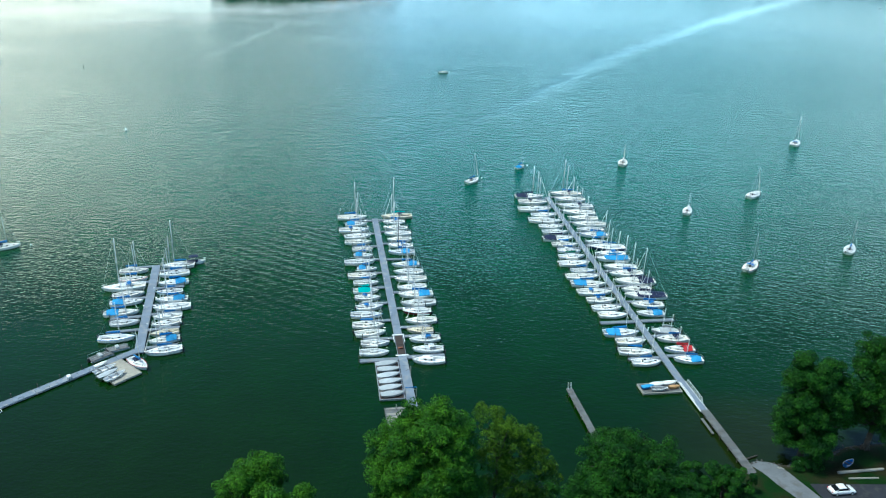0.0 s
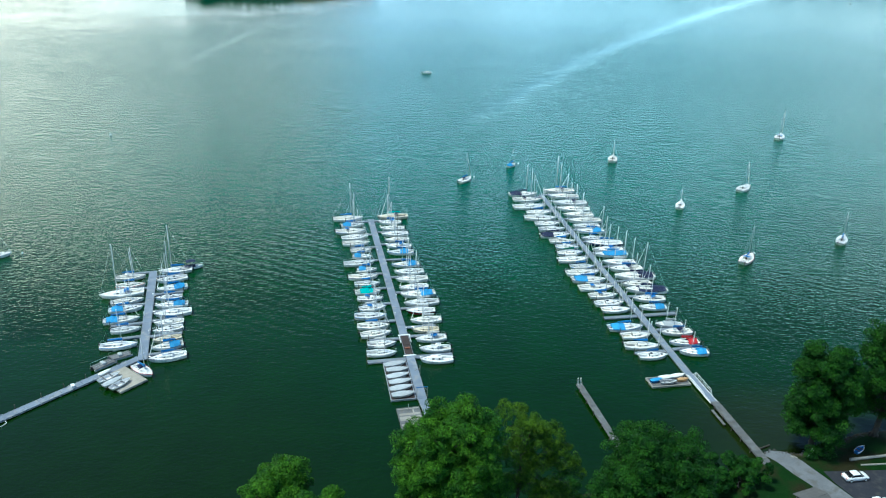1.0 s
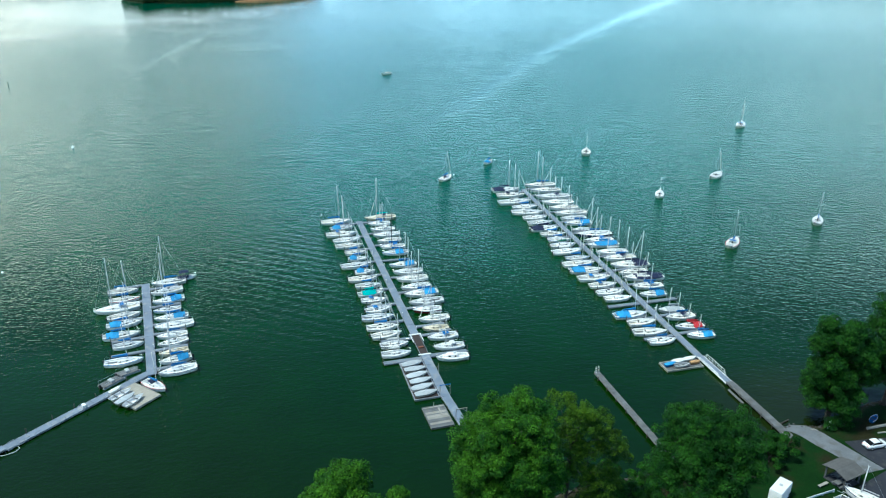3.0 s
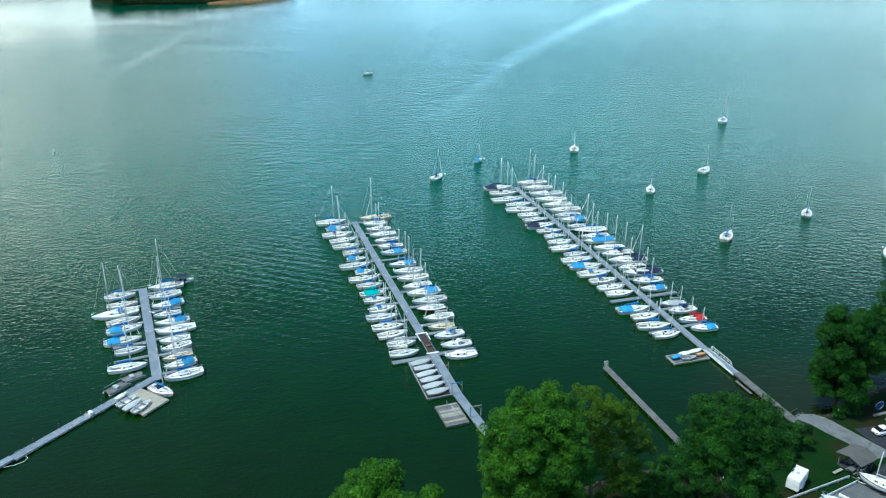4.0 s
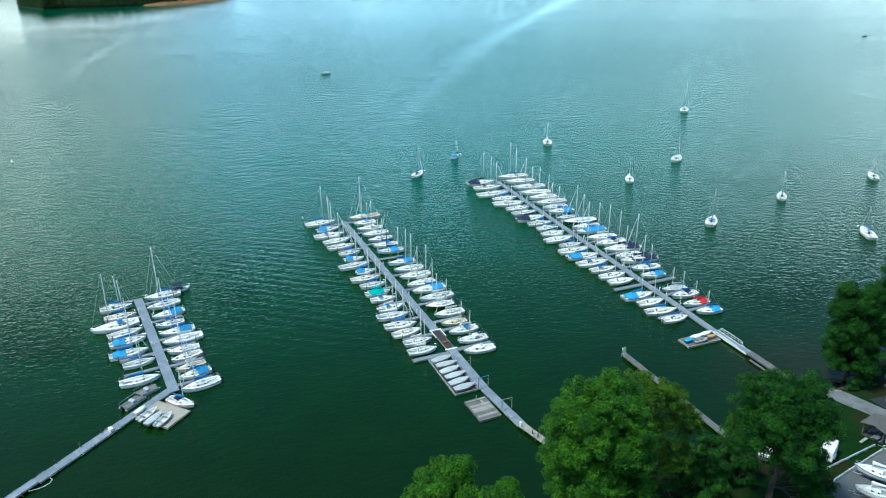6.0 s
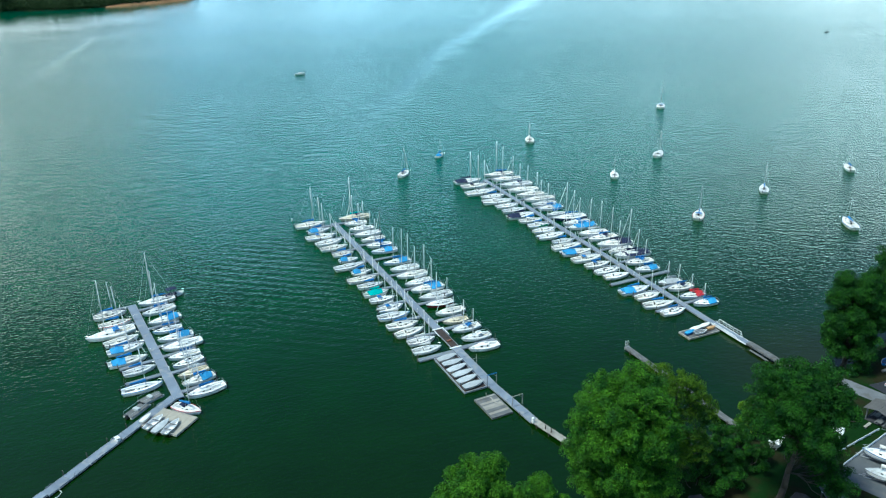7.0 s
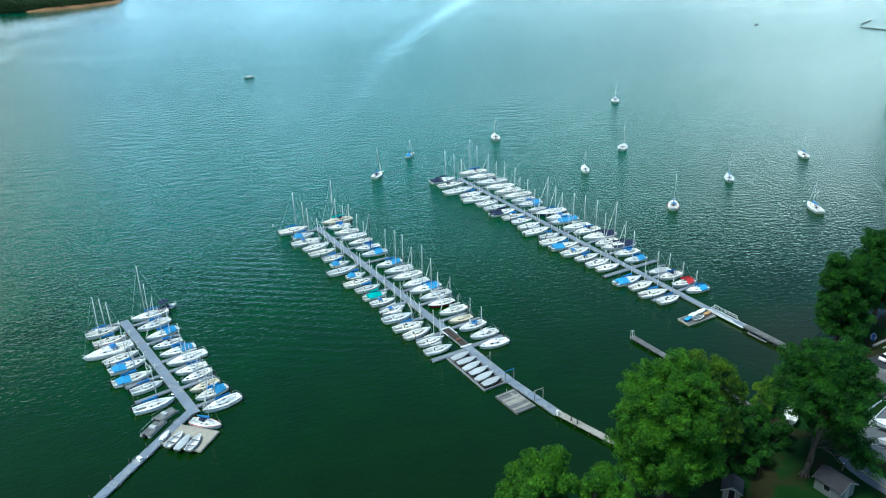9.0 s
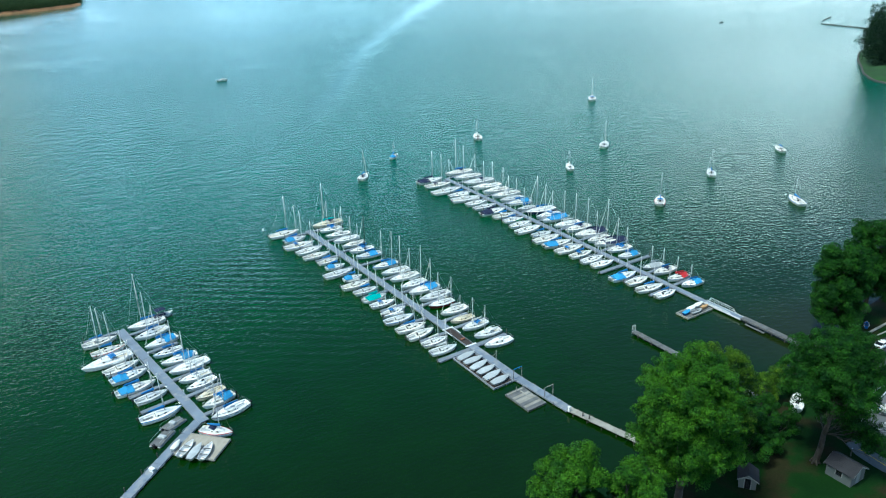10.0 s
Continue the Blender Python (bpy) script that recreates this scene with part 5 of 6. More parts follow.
def workboat(x, y, heading, L, seed):
    t = thing("work_raft", at(x, y, 0, heading), "grey aluminium work raft with rails and gear beside the walkway", "raft", "work rafts")
    for sg in (1, -1):
        part("pontoon", Geo().tube((-L / 2, sg * 0.85, 0.12), (L / 2, sg * 0.85, 0.12), 0.32, 0.28, 9), GREYHULL, t, smooth=True)
    part("deck", Geo().box(-L / 2, L / 2 - 0.3, -1.1, 1.1, 0.4, 0.52), OLDWOOD, t)
    g = Geo()
    for sg in (1, -1):
        g.path([(-L / 2 + 0.2, sg * 1.05, 0.5), (-L / 2 + 0.2, sg * 1.05, 1.2), (L / 2 - 0.8, sg * 1.05, 1.2), (L / 2 - 0.8, sg * 1.05, 0.5)], 0.035)
    part("rail", g, STEEL, t)
    part("seat", Geo().box(-0.5, 0.3, -0.7, 0.7, 0.52, 0.95, 0.08), GREYHULL, t)
    part("motor", Geo().box(-L / 2 - 0.4, -L / 2, -0.2, 0.2, 0.1, 0.95, 0.08), MOTOR, t)


workboat(-72.0, 135.8, 52, 5.0, 0)
workboat(-69.8, 139.4, 35, 4.6, 1)

# kayak raft by the eastern pier
raft((45.1, 127.9), 8, 8.6, 3.5, 0.42, OLDWOOD, "small grey raft with kayaks beside the long pier", 18, edge=PALEWOOD)
dinghy(46.4, 129.9, 0.46, 18, 3.0, BLUE, SKYBLUE, "small dinghy under a bright blue cover", "boats on the kayak raft")
dinghy(48.9, 131.0, 0.46, 14, 3.7, GEL, SAIL, "white covered kayak on the small raft", "boats on the kayak raft")
dinghy(51.6, 131.7, 0.46, 16, 3.5, GEL, SAIL, "white covered kayak on the small raft", "boats on the kayak raft")
dinghy(48.7, 129.2, 0.46, 6, 3.6, GREYHULL, None, "grey open dinghy on the small raft", "boats on the kayak raft")
dinghy(52.2, 130.2, 0.46, 10, 2.6, TAN, TAN, "short tan dinghy under its cover on the small raft", "boats on the kayak raft")
x, y = MID.at(86.2, -0.1)
bag = thing("gear_bag", at(x, y, 0.53, 10), "dull orange nylon gear bag lying on the dark deck", "bag")
part("body", Geo().ring_loft([[(dx, 0.25 * s * math.cos(a), 0.2 + 0.2 * s * math.sin(a)) for a in [k * math.pi / 4 for k in range(8)]] for dx, s in ((-0.6, 0.5), (-0.5, 1), (0.5, 1), (0.6, 0.5))]), ORANGE, bag)

# ---- marks on the lake ----
for x, y, h, m in ((-254.5, 519, 3.0, BUOYPAINT), (-151, 340.5, 1.2, WHITEPAINT), (-33.4, 236.0, 0.7, WHITEPAINT)):
    t = thing("marker_buoy", at(x, y), "slim marker buoy standing out on the lake" if h > 2 else "small white marker buoy on the lake", "buoy", "marker buoys")
    part("float", Geo().tube((0, 0, -0.3), (0, 0, 0.4), 0.5 if h > 1 else 0.25, 0.4 if h > 1 else 0.2, 9), m, t)
    part("pole", Geo().tube((0, 0, 0.35), (0, 0, h), 0.22 if h > 2 else 0.12, 0.12, 7), m, t)

# ---- bank, paths and car park ----


def slab(name, pts, lift, material, label, thick=0.5, nx=14):
    """A strip between two edges given as pairs of points, laid on the land."""
    g, rows = Geo(), []
    for (la, ra), (lb, rb) in zip(pts, pts[1:]):
        for k in range(6):
            u = k / 6
            rows.append((Vector(la).lerp(Vector(lb), u), Vector(ra).lerp(Vector(rb), u)))
    rows.append((Vector(pts[-1][0]), Vector(pts[-1][1])))
    rings = []
    for l, r in rows:
        line = [l.lerp(r, k / nx) for k in range(nx + 1)]
        rings.append([(p.x, p.y, max(-0.2, land_z(p.x, p.y)) + lift) for p in line] + [(p.x, p.y, land_z(p.x, p.y) - thick) for p in reversed(line)])
    g.ring_loft(rings)
    return tagged(new(name, g.mesh(name, material)), label, "path", kind="structure")


slab("path", [((58.9, 107.4), (63.6, 107.4)), ((59.6, 103.4), (64.4, 103.6)), ((61.2, 99.8), (65.8, 100.2)), ((62.9, 96.6), (67.0, 97.2)), ((65.2, 91.6), (69.0, 92.2))], 0.06, GRAVEL, "pale gravel ramp running down to the water")
slab("road", [((67.0, 100.2), (96, 101.0)), ((67.4, 97.2), (96, 96)), ((69.2, 91.9), (96, 88)), ((61.8, 88.6), (96, 80)), ((60, 78), (96, 70))], 0.05, ASPHALT, "dark asphalt car park beside the gravel ramp")
slab("pavement", [((57.5, 86.6), (64, 85.2)), ((49.5, 84.4), (60.5, 74)), ((43.8, 81.9), (52, 72)), ((40.5, 79.5), (45, 70))], 0.07, CONCRETE, "grey concrete yard with boats on trailers")
slab("path", [((36.0, 79.0), (38.9, 79.2)), ((35.0, 76.2), (38.2, 76.6)), ((35.0, 73.0), (38.4, 73.0)), ((35.8, 66.0), (39.5, 66.0)), ((37, 55), (41, 55))], 0.06, CONCRETE, "pale paved lane with a yellow line")
ylw = Geo()
for k in range(10):
    y0 = 77.0 - k * 1.0
    ylw.ring_loft([[(36.7 + 0.0 * k, y0, land_z(36.7, y0) + 0.07), (36.85, y0, land_z(36.7, y0) + 0.07), (36.85, y0 - 0.95, land_z(36.7, y0 - 0.95) + 0.075), (36.7, y0 - 0.95, land_z(36.7, y0 - 0.95) + 0.075)]], False, True)
tagged(new("trim", ylw.mesh("trim", YELLOW)), "worn yellow line on the paved lane", "marking", kind="structure")

# stones along the water's edge
rng = np.random.default_rng(5)
sg = Geo()
for k in range(520):
    x = rng.uniform(-10, 96)
    y = shore_y(x) + rng.normal() * 0.45 - 0.2
    r = 0.10 + 0.22 * rng.random() ** 2
    z = max(-0.1, land_z(x, y))
    ring = []
    for zz, s in ((-0.5, 0.7), (0.05, 1.0), (0.45, 0.6)):
        ring.append([(x + r * s * (0.8 + 0.4 * rng.random()) * math.cos(a), y + r * s * (0.8 + 0.4 * rng.random()) * math.sin(a), z + r * zz) for a in [j * math.pi / 3 for j in range(6)]])
    sg.ring_loft(ring)
tagged(new("shore_stones", sg.mesh("shore_stones", STONE)), "scattered grey stones along the water's edge", "stones", kind="stuff")


def log(x, y, heading, length, r, material, label, z=None):
    t = thing("timber", at(x, y, (land_z(x, y) if z is None else z) + r * 0.8, heading), label, "timber", "timbers on the bank")
    part("beam", Geo().ring_loft([[(dx, r * s * math.cos(a), r * s * math.sin(a)) for a in [k * math.pi / 4 for k in range(8)]] for dx, s in ((0, 0.92), (0.1, 1), (length * 0.5, 0.95), (length - 0.1, 0.9), (length, 0.8))]), material, t)


log(73.4, 103.2, 9, 9.0, 0.28, PALEWOOD, "long pale log edging the car park")
log(74.6, 101.8, 4, 5.5, 0.16, PALEWOOD, "thin pale log beside the car park")
log(63.4, 104.8, -62, 2.8, 0.12, PALEWOOD, "pale plank lying on the bank")
log(64.0, 105.0, -50, 2.4, 0.10, PALEWOOD, "pale plank lying on the bank")
log(53.6, 103.3, 2, 2.6, 0.14, PALEWOOD, "bleached driftwood at the water's edge", 0.1)
log(58.6, 107.6, 25, 3.2, 0.16, BARK, "dark driftwood at the foot of the ramp", 0.05)
log(40.5, 98.2, 28, 3.0, 0.15, BARK, "dark driftwood at the water's edge", 0.1)
brd = thing("paddle_board", at(66.9, 105.0, land_z(66.9, 105) + 0.0, 20), "white board leaning upright under the spreading tree", "board")
part("board", Geo().ring_loft([[(w * c, -0.06 - zz * 0.12, zz), (w * c, 0.0 - zz * 0.12, zz)][::1] + [(-w * c, 0.0 - zz * 0.12, zz), (-w * c, -0.06 - zz * 0.12, zz)] for c, zz in ((0.6, 0.0), (1.0, 0.4), (1.0, 1.5), (0.6, 1.9)) for w in (0.38,)]), WHITEPAINT, brd)
dinghy(76.6, 105.8, land_z(76.6, 105.8), 35, 3.0, BLUE, None, "small blue and white dinghy drawn up on the bank", "dinghies on the bank")


def car(x, y, heading, paint, label):
    t = thing("car", at(x, y, land_z(x, y) + 0.06, heading), label, "car", "parked cars")
    prof = [(-2.25, 0.35, 0.62), (-2.2, 0.30, 0.92), (-1.6, 0.26, 1.0), (-0.9, 0.24, 1.02), (0.9, 0.24, 0.98), (1.9, 0.26, 0.82), (2.25, 0.35, 0.62)]
    rings = []
    for px, lo, hi in prof:
        w = 0.88 if abs(px) < 2 else 0.74
        rings.append([(px, w * 0.92, lo), (px, w, lo + 0.2), (px, w, hi - 0.12), (px, w * 0.86, hi), (px, -w * 0.86, hi), (px, -w, hi - 0.12), (px, -w, lo + 0.2), (px, -w * 0.92, lo)])
    part("body", Geo().ring_loft(rings), paint, t, smooth=True)
    roof = [(-1.75, 0.70, 0.98), (-1.05, 0.62, 1.40), (-0.2, 0.62, 1.46), (0.35, 0.62, 1.40), (1.15, 0.70, 0.96)]
    g = Geo().ring_loft([[(px, w, hi - 0.05), (px, w * 0.9, hi), (px, -w * 0.9, hi), (px, -w, hi - 0.05), (px, -w * 1.1, 0.95), (px, w * 1.1, 0.95)] for px, w, hi in roof[1:4]])
    part("roof", g, paint, t)
    for name, a, b in (("rear_window", roof[0], roof[1]), ("windscreen", roof[4], roof[3])):
        w = Geo()
        w.v = [(a[0], a[1], a[2]), (a[0], -a[1], a[2]), (b[0], -b[1], b[2] - 0.02), (b[0], b[1], b[2] - 0.02)]
        w.f = [(0, 1, 2, 3)]
        part(name, w, GLASS, t)
    for s in (1, -1):
        w = Geo()
        w.v = [(-1.5, s * 0.77, 1.0), (0.95, s * 0.77, 1.0), (0.32, s * 0.665, 1.36), (-0.95, s * 0.665, 1.36)]
        w.f = [(0, 1, 2, 3)]
        part("side_window", w, GLASS, t)
        for wx in (-1.4, 1.4):
            wh = part("wheel", Geo().tube((wx, s * 0.72, 0.33), (wx, s * 0.91, 0.33), 0.33, 0.33, 14), RUBBER, t)
            part("rim", Geo().tube((wx, s * 0.90, 0.33), (wx, s * 0.925, 0.33), 0.2, 0.18, 10), ALU, wh)
        part("headlight", Geo().box(2.05, 2.2, s * 0.6 - 0.14, s * 0.6 + 0.14, 0.62, 0.74, 0.02), GLASS, t)
        part("tail_light", Geo().box(-2.28, -2.15, s * 0.6 - 0.14, s * 0.6 + 0.14, 0.72, 0.84, 0.02), RED, t)


car(71.4, 98.2, 8, CARPAINT, "white saloon car parked on the asphalt")
car(71.5, 91.6, 8, CARPAINT, "white car parked further along the asphalt")
car(74.5, 86.5, 8, CARDARK, "dark car parked on the asphalt")

# pavilion
PVX, PVY = 59.8, 90.4
zz = land_z(PVX, PVY)
pv = thing("picnic_pavilion", at(PVX, PVY, zz, 20), "open-sided picnic pavilion with a grey-brown shingled roof", "pavilion")
part("floor_slab", Geo().box(-2.1, 2.1, -1.9, 1.9, 0.0, 0.12), ASPHALT, pv)
for x in (-1.9, 1.9):
    for y in (-1.7, 1.7):
        part("post", Geo().box(x - 0.1, x + 0.1, y - 0.1, y + 0.1, 0.1, 2.45), OLDWOOD, pv)
for s in (1, -1):
    for k in range(14):
        a, b2 = k / 14, (k + 1) / 14 + 0.01
        ya, yb = s * 2.3 * (1 - a), s * 2.3 * (1 - b2)
        za, zb = 2.4 + 0.62 * a, 2.4 + 0.62 * b2
        hx = 2.45
        part("shingle_course", Geo().ring_loft([[(-hx, ya, za), (hx, ya, za), (hx, yb, zb), (-hx, yb, zb)], [(-hx, ya, za + 0.035), (hx, ya, za + 0.035), (hx, yb, zb + 0.012), (-hx, yb, zb + 0.012)]]), SHINGLE, pv)
part("ridge_cap", Geo().box(-2.46, 2.46, -0.14, 0.14, 3.0, 3.06, 0.02), SHINGLE, pv)
for y, nm in ((-1.0, 0), (1.2, 1)):
    x0, y0 = 58.4 if nm else 59.5, 89.0 if nm else 90.8
    tb = thing("picnic_table", at(x0, y0, land_z(x0, y0) + 0.14, 20), "weathered wooden picnic table under the pavilion", "table", "picnic tables")
    part("tabletop", Geo().box(-0.9, 0.9, -0.38, 0.38, 0.7, 0.76), OLDWOOD, tb)
    for s in (1, -1):
        part("bench", Geo().box(-0.9, 0.9, s * 0.72 - 0.13, s * 0.72 + 0.13, 0.42, 0.47), OLDWOOD, tb)
        part("leg_frame", Geo().tube((s * 0.6, -0.75, 0.0), (s * 0.6, 0.3, 0.72), 0.05).tube((s * 0.6, 0.75, 0.0), (s * 0.6, -0.3, 0.72), 0.05), OLDWOOD, tb)
bn = thing("bench", at(55.9, 89.4, land_z(55.9, 89.4), 20), "low wooden bench beside the pavilion", "bench")
part("seat", Geo().box(-1.1, 1.1, -0.25, 0.25, 0.4, 0.47), PALEWOOD, bn)
for s in (1, -1):
    part("leg", Geo().box(s * 0.8 - 0.06, s * 0.8 + 0.06, -0.2, 0.2, 0, 0.42), OLDWOOD, bn)

# enclosed trailer
tr = thing("cargo_trailer", at(47.0, 87.5, land_z(47, 87.5), 38), "boxy white enclosed cargo trailer on the lawn", "trailer")
part("body", Geo().box(-2.1, 2.1, -1.0, 1.0, 0.55, 2.6, 0.06), WHITEPAINT, tr)
part("roof_vent", Geo().box(-0.25, 0.25, -0.25, 0.25, 2.6, 2.72, 0.04), GREYHULL, tr)
part("rear_door", Geo().box(-2.13, -2.1, -0.9, 0.9, 0.62, 2.45, 0.005), GEL, tr)
part("drawbar", Geo().tube((2.1, 0.5, 0.5), (3.2, 0, 0.5), 0.06).tube((2.1, -0.5, 0.5), (3.2, 0, 0.5), 0.06), STEEL, tr)
part("jack", Geo().tube((3.1, 0, 0.0), (3.1, 0, 0.9), 0.05), STEEL, tr)
for s in (1, -1):
    for wx in (-0.5, 0.3):
        wh = part("wheel", Geo().tube((wx, s * 0.98, 0.34), (wx, s * 1.18, 0.34), 0.34, 0.34, 14), RUBBER, tr)
        part("rim", Geo().tube((wx, s * 1.17, 0.34), (wx, s * 1.20, 0.34), 0.2, 0.18, 10), ALU, wh)
    part("fender", Geo().box(-1.0, 0.8, s * 1.1 - 0.12, s * 1.1 + 0.12, 0.72, 0.78), WHITEPAINT, tr)


def fence(a, b, h, label):
    ln = Line(a, b)
    t = thing("rail_fence", at(a[0], a[1], 0, ln.turn), label, "fence", "white fences")
    n = max(2, round(ln.length / 2.4))
    for k in range(n + 1):
        x = ln.length * k / n
        p = ln.at(x)
        z = land_z(*p)
        part("post", Geo().box(x - 0.07, x + 0.07, -0.07, 0.07, z - 0.2, z + h), WHITEPAINT, t)
    za, zb = land_z(*a), land_z(*b)
    for f in (0.55, 0.95):
        part("rail", Geo().ring_loft([[(x, dy, z + h * f + dz) for dy, dz in ((-0.04, -0.09), (0.04, -0.09), (0.04, 0.09), (-0.04, 0.09))] for x, z in ((0, za), (ln.length, zb))]), WHITEPAINT, t)


fence((56.8, 87.8), (42.6, 84.1), 0.55, "low white two-rail fence along the yard")
fence((57.0, 86.4), (43.6, 81.9), 0.55, "second white rail fence at the yard's edge")


def trailer_boat(x, y, heading, L, kind, seed, mast):
    z = land_z(x, y) + 0.07
    t = thing("boat_trailer", at(x, y, z, heading), "galvanised boat trailer standing in the yard", "trailer", "boat trailers")
    part("frame", Geo().box(-L * 0.45, L * 0.5, -0.5, -0.4, 0.4, 0.5).box(-L * 0.45, L * 0.5, 0.4, 0.5, 0.4, 0.5).tube((L * 0.45, 0, 0.45), (L * 0.62, 0, 0.45), 0.06), STEEL, t)
    for s in (1, -1):
        part("wheel", Geo().tube((-L * 0.1, s * 0.75, 0.33), (-L * 0.1, s * 0.95, 0.33), 0.33, 0.33, 14), RUBBER, t)
        part("bunk", Geo().box(-L * 0.35, L * 0.3, s * 0.45 - 0.06, s * 0.45 + 0.06, 0.5, 0.62), OLDWOOD, t)
    sailboat(at(x, y, z + 0.92, heading), L, kind, seed, mast, "boats on trailers", "on a trailer")


trailer_boat(50.2, 80.6, 132, 6.4, "n", 981, 1.9)
trailer_boat(59.6, 84.3, 128, 6.6, "n", 982, 6.4)
trailer_boat(46.4, 76.8, 140, 5.6, "w", 983, 1.9)
trailer_boat(37.2, 90.4, 40, 5.8, "w", 984, 1.9)

# hut and boathouse on the lawn
def cabin_house(x, y, heading, lx, ly, h, rise, label, name, over=0.35):
    t = thing(name, at(x, y, land_z(x, y), heading), label, "building")
    w = 0.14
    part("side_wall", Geo().box(-lx / 2, lx / 2, -ly / 2, -ly / 2 + w, -0.2, h, 0.0), SIDING, t)
    part("side_wall", Geo().box(-lx / 2, lx / 2, ly / 2 - w, ly / 2, -0.2, h, 0.0), SIDING, t)
    for sx in (1, -1):
        xo, xi = sx * lx / 2, sx * (lx / 2 - w)
        g = Geo().ring_loft([[(xx, -ly / 2 + w, -0.2), (xx, ly / 2 - w, -0.2), (xx, ly / 2 - w, h), (xx, 0, h + rise), (xx, -ly / 2 + w, h)] for xx in ((xi, xo) if sx > 0 else (xo, xi))])
        part("gable_wall", g, SIDING, t)
        dr = part("door", Geo().box(xo - 0.03, xo + 0.03, -0.45, 0.45, 0.05, 2.0, 0.0), GLASS if sx < 0 else TRIM, t)
        part("door_frame", Geo().box(xo - 0.05, xo + 0.05, -0.55, -0.46, 0, 2.1, 0).box(xo - 0.05, xo + 0.05, 0.46, 0.55, 0, 2.1, 0).box(xo - 0.05, xo + 0.05, -0.55, 0.55, 2.02, 2.12, 0), TRIM, dr)
    run = math.hypot(ly / 2 + over, rise * (1 + over / (ly / 2)))
    n = max(6, round(run / 0.3))
    for s in (1, -1):
        for k in range(n):
            a, b = k / n, (k + 1) / n + 0.015
            ya, yb = s * (ly / 2 + over) * (1 - a), s * (ly / 2 + over) * (1 - b)
            zlow = h - over * rise / (ly / 2)
            za, zb = zlow + (h + rise - zlow) * a + 0.04, zlow + (h + rise - zlow) * b + 0.04
            part("shingle_course", Geo().ring_loft([[(-lx / 2 - over, ya, za), (lx / 2 + over, ya, za), (lx / 2 + over, yb, zb), (-lx / 2 - over, yb, zb)], [(-lx / 2 - over, ya, za + 0.06), (lx / 2 + over, ya, za + 0.06), (lx / 2 + over, yb, zb + 0.02), (-lx / 2 - over, yb, zb + 0.02)]]), DARKROOF, t)
    for sx in (1, -1):
        xo = sx * (lx / 2 + over)
        for s in (1, -1):
            zlow = h - over * rise / (ly / 2)
            g = Geo().ring_loft([[(xo - 0.03, yy, z0 - 0.14), (xo + 0.03, yy, z0 - 0.14), (xo + 0.03, yy, z0 + 0.05), (xo - 0.03, yy, z0 + 0.05)] for yy, z0 in ((s * (ly / 2 + over), zlow), (0.0, h + rise))])
            part("barge_board", g, TRIM, t)
    win = part("window", Geo().box(-0.5, 0.5, -ly / 2 - 0.03, -ly / 2 + 0.01, 1.0, 1.9, 0.0), GLASS, t)
    part("window_frame", Geo().box(-0.6, -0.5, -ly / 2 - 0.05, -ly / 2 + 0.01, 0.9, 2.0, 0).box(0.5, 0.6, -ly / 2 - 0.05, -ly / 2 + 0.01, 0.9, 2.0, 0).box(-0.5, 0.5, -ly / 2 - 0.05, -ly / 2 + 0.01, 1.9, 2.0, 0), TRIM, win)
    return t


cabin_house(13.4, 79.1, 44, 2.8, 2.6, 2.0, 0.8, "small dark-roofed hut with a pale gable on the lawn", "garden_hut")
cabin_house(28.6, 73.4, -82, 4.2, 3.8, 2.3, 1.1, "pale sided boathouse with a dark shingled roof", "boathouse")
for x, y in ((34.0, 76.4), (38.9, 78.0)):
    pt = thing("gate_post", at(x, y, land_z(x, y)), "dark wooden post beside the paved lane", "post", "posts by the lane")
    part("post", Geo().tube((0, 0, -0.2), (0, 0, 1.5), 0.12, 0.11, 8), PILE, pt)
    part("cap", Geo().tube((0, 0, 1.5), (0, 0, 1.6), 0.15, 0.04, 8), WHITEPAINT, pt)

# ---- far shores ----


def headland(name, outline, height, seed, bank, label):
    """A low point of land; outline counter-clockwise."""
    c = Vector((sum(p[0] for p in outline) / len(outline), sum(p[1] for p in outline) / len(outline)))
    n, pts = len(outline), []
    for k in range(n):
        p0, p1, p2, p3 = (Vector(outline[(k + j) % n]) for j in (-1, 0, 1, 2))
        for q in range(8):
            u = q / 8
            p = 0.5 * (2 * p1 + (p2 - p0) * u + (2 * p0 - 5 * p1 + 4 * p2 - p3) * u * u + (3 * p1 - p0 - 3 * p2 + p3) * u ** 3)
            pts.append(p + Vector((1, 1)) * noise.noise((p.x * 0.03, p.y * 0.03, seed)) * 2)
    rings = [[(c.x + (p.x - c.x) * s, c.y + (p.y - c.y) * s, z) for p in pts] for s, z in ((1.02, -3), (1.0, 0.2), (0.99, height * 0.6), (0.95, height), (0.5, height * 1.6))]
    g = Geo().ring_loft(rings, False, True)
    tagged(new(name, g.mesh(name, bank, True)), label, "ground", kind="structure")
    return pts, c


A = [(-390, 1402), (-300, 1408), (-215, 1460), (-140, 1540), (-105, 1660), (-150, 1950), (-480, 1900), (-480, 1560), (-405, 1410)]
pts, c = headland("ground_far", A, 2.0, 3, LAWN, "far wooded point above the lake")
bank = Geo()
rows = []
for k in range(13, 34):
    p, f = pts[k], min(1.0, (k - 12) / 4, (34 - k) / 4)
    d = (p - c).normalized()
    rows.append([(p.x + d.x * o, p.y + d.y * o, z) for o, z in ((3.0, -0.5), (1.5, 1.5 * f), (-3.0, 4.2 * f), (-9.0, 4.5 * f))])
bank.ring_loft(rows, False, False, closed=False)
tagged(new("clay_bank", bank.mesh("clay_bank", CLAY, True)), "bare orange clay bank under the far woods", "bank", kind="structure")
rng = np.random.default_rng(21)
cs, rs = [], []
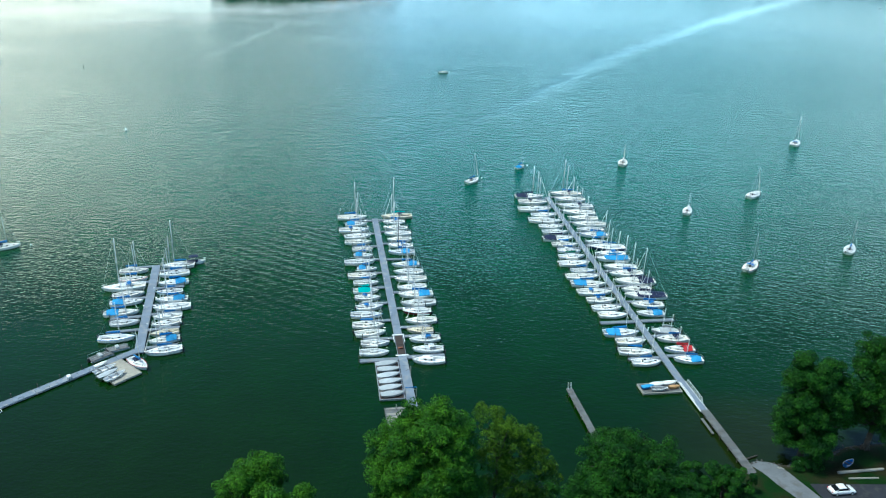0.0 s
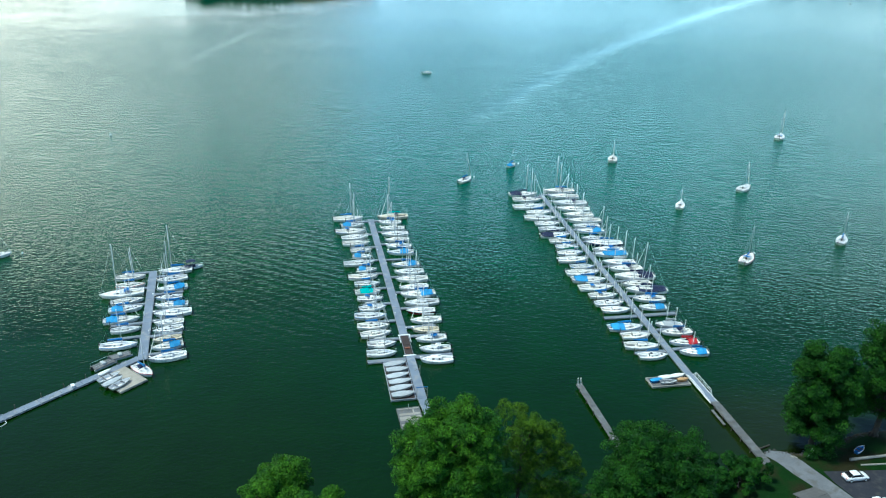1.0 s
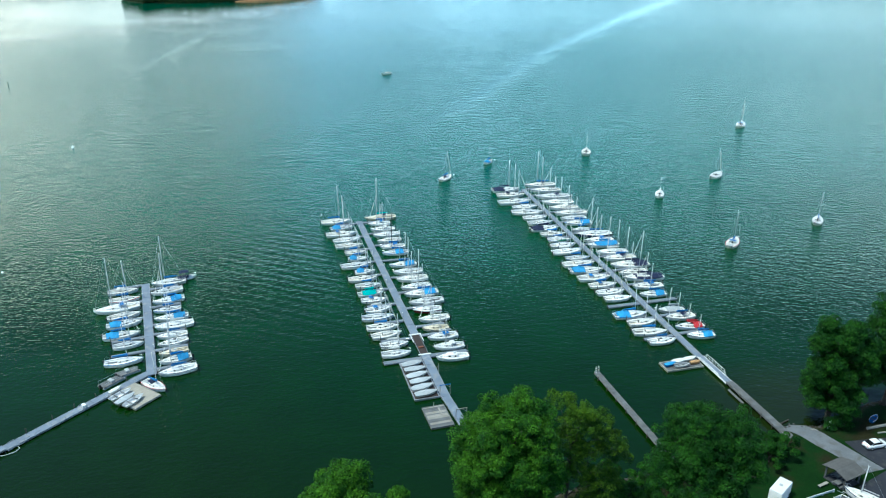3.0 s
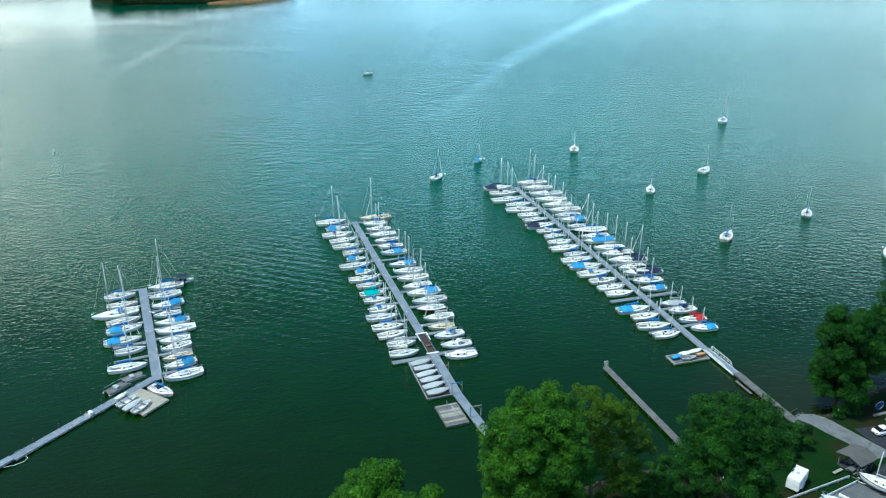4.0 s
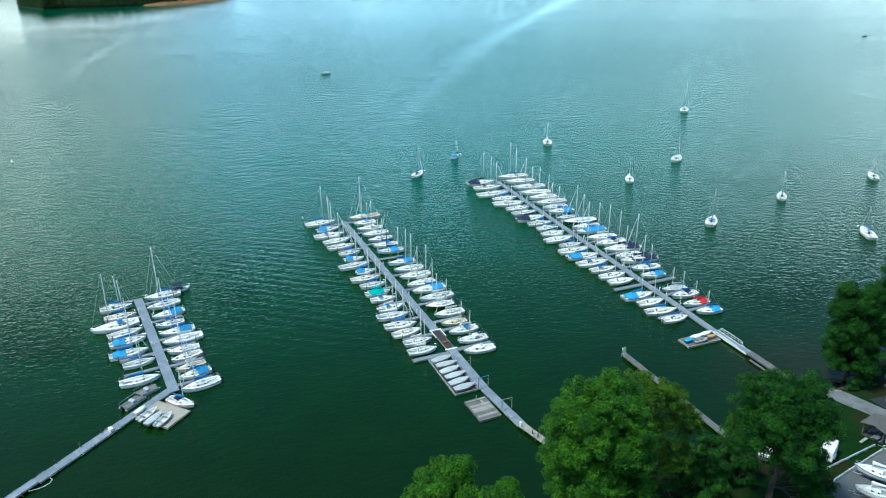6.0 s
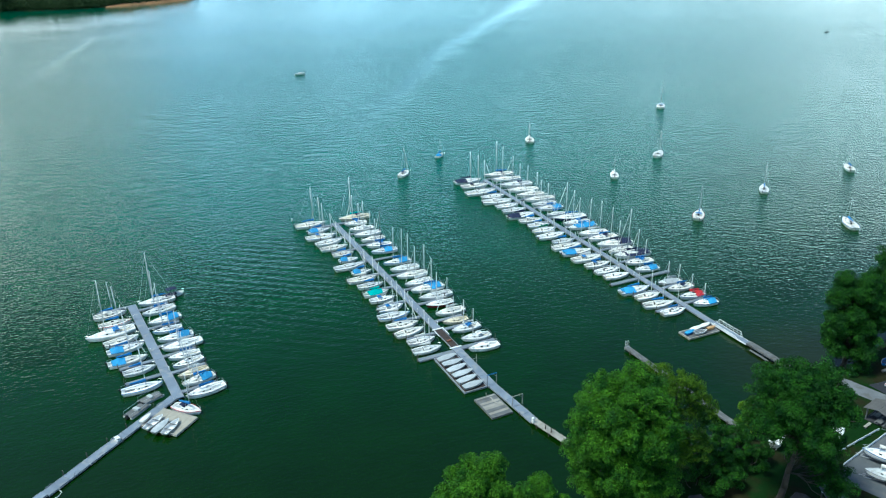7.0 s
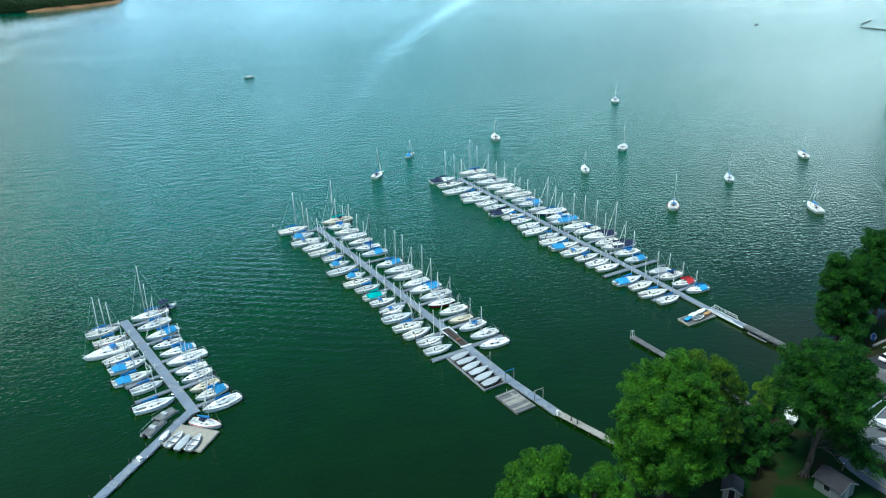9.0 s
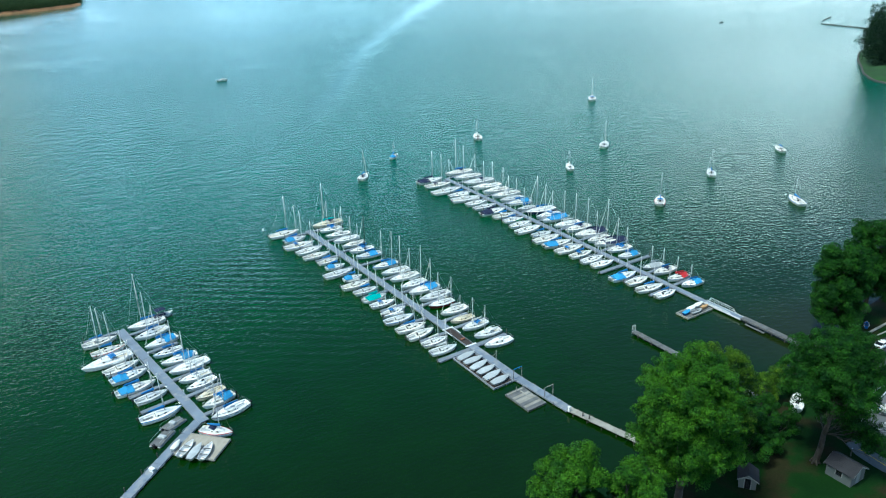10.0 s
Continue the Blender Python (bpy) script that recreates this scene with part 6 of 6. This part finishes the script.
for k in range(1900):
    i = int(rng.integers(0, len(pts)))
    u = 0.995 - 0.7 * rng.random() ** 2.2
    if 13 <= i <= 33:
        u -= 0.03
    p = c + (pts[i] - c) * u
    h = (15 + 12 * rng.random()) * (1.0 - 0.55 * min(1.0, max(0.0, (p.x + 300) / 190)))
    for q in range(4):
        cs.append((p.x + rng.normal() * 2.2, p.y + rng.normal() * 2.2, 1.5 + h * (0.12 + 0.28 * q)))
        rs.append(3.9 - 0.6 * q)
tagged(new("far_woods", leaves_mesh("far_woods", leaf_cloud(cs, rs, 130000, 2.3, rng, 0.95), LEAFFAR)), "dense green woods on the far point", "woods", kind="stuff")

Bp = [(357, 302), (372, 330), (398, 353), (432, 382), (476, 410), (560, 440), (700, 420), (760, 200), (500, 120), (385, 250)]
pts, c = headland("ground_point", Bp, 2.0, 4, POINTLAWN, "grassy point of land with a stone edge")
wall = Geo()
rows = []
for k in range(-6, 42):
    p = pts[k]
    d = (p - c).normalized()
    rows.append([(p.x + d.x * o, p.y + d.y * o, z) for o, z in ((0.9, -1), (0.8, 0.8), (-0.4, 0.95), (-0.6, -0.5))])
wall.ring_loft(rows)
tagged(new("seawall", wall.mesh("seawall", STONE)), "low dark stone seawall round the grassy point", "wall", kind="structure")
cs, rs = [], []
for k in range(150):
    i = int(rng.integers(14, 46))
    u = 0.97 - 0.45 * rng.random() ** 1.3
    p = c + (pts[i] - c) * u
    h = 22 + 15 * rng.random()
    for q in range(20):
        t = rng.random()
        w = 4.6 * (1 - 0.7 * t)
        cs.append((p.x + rng.normal() * w * 0.6, p.y + rng.normal() * w * 0.6, 2.5 + h * (0.08 + 0.92 * t)))
        rs.append(1.3 + 1.3 * (1 - t))
for x, y in ((404, 345), (414, 352), (396, 322), (420, 340)):
    for q in range(16):
        cs.append((x + rng.normal() * 2.5, y + rng.normal() * 2.5, 2 + 6 * rng.random()))
        rs.append(1.6)
tagged(new("point_woods", leaves_mesh("point_woods", leaf_cloud(cs, rs, 130000, 0.9, rng, 0.95), LEAFPINE)), "tall dark trees standing on the grassy point", "woods", kind="stuff")


def breakwater(x, y, heading, length, label, seed):
    t = thing("breakwater", at(x, y, 0, heading), label, "jetty", "breakwaters")
    r = random.Random(seed)
    n = int(length / 3)
    for k in range(n):
        h = 0.5 + 0.35 * r.random()
        part("pile_bent", Geo().box(k * 3, k * 3 + 2.85, -0.45 + r.uniform(-0.15, 0.15), 0.45 + r.uniform(-0.15, 0.15), -1, h, 0.1), PILE, t)


breakwater(612, 564, math.degrees(math.atan2(500 - 564, 606 - 612)), 70, "long low dark breakwater off the grassy point", 1)
breakwater(638, 584, 29, 48, "short low dark jetty beyond the breakwater", 2)
fm = thing("mooring_raft", at(546, 636, 0, 20), "small dark raft far out on the lake", "raft")
part("deck", Geo().box(-3.5, 3.5, -0.9, 0.9, -0.2, 0.5, 0.1), PILE, fm)
part("post", Geo().tube((0, 0, 0.4), (0, 0, 2.2), 0.3, 0.2), PILE, fm)

# unseen wooded hills, far beyond the points, added to even out the water's low reflections
hills = Geo()
rows = []
for k in range(241):
    a = 2 * math.pi * k / 240
    r0 = 2700 + 350 * noise.noise((math.cos(a) * 2.1, math.sin(a) * 2.1, 7.0))
    h = 34 + 18 * noise.noise((math.cos(a) * 6, math.sin(a) * 6, 3.0)) + 9 * noise.noise((math.cos(a) * 40, math.sin(a) * 40, 1.0))
    rows.append([(math.cos(a) * (r0 + o), math.sin(a) * (r0 + o), z) for o, z in ((-40, -4), (0, h * 0.3), (90, h * 0.72), (300, h), (900, h * 1.02), (1500, -4))])
hills.ring_loft(rows, False, False, closed=False)
tagged(new("backdrop", hills.mesh("backdrop", HILLS, True)), "unseen ring of green hills added to darken low reflections", "hills", kind="structure")
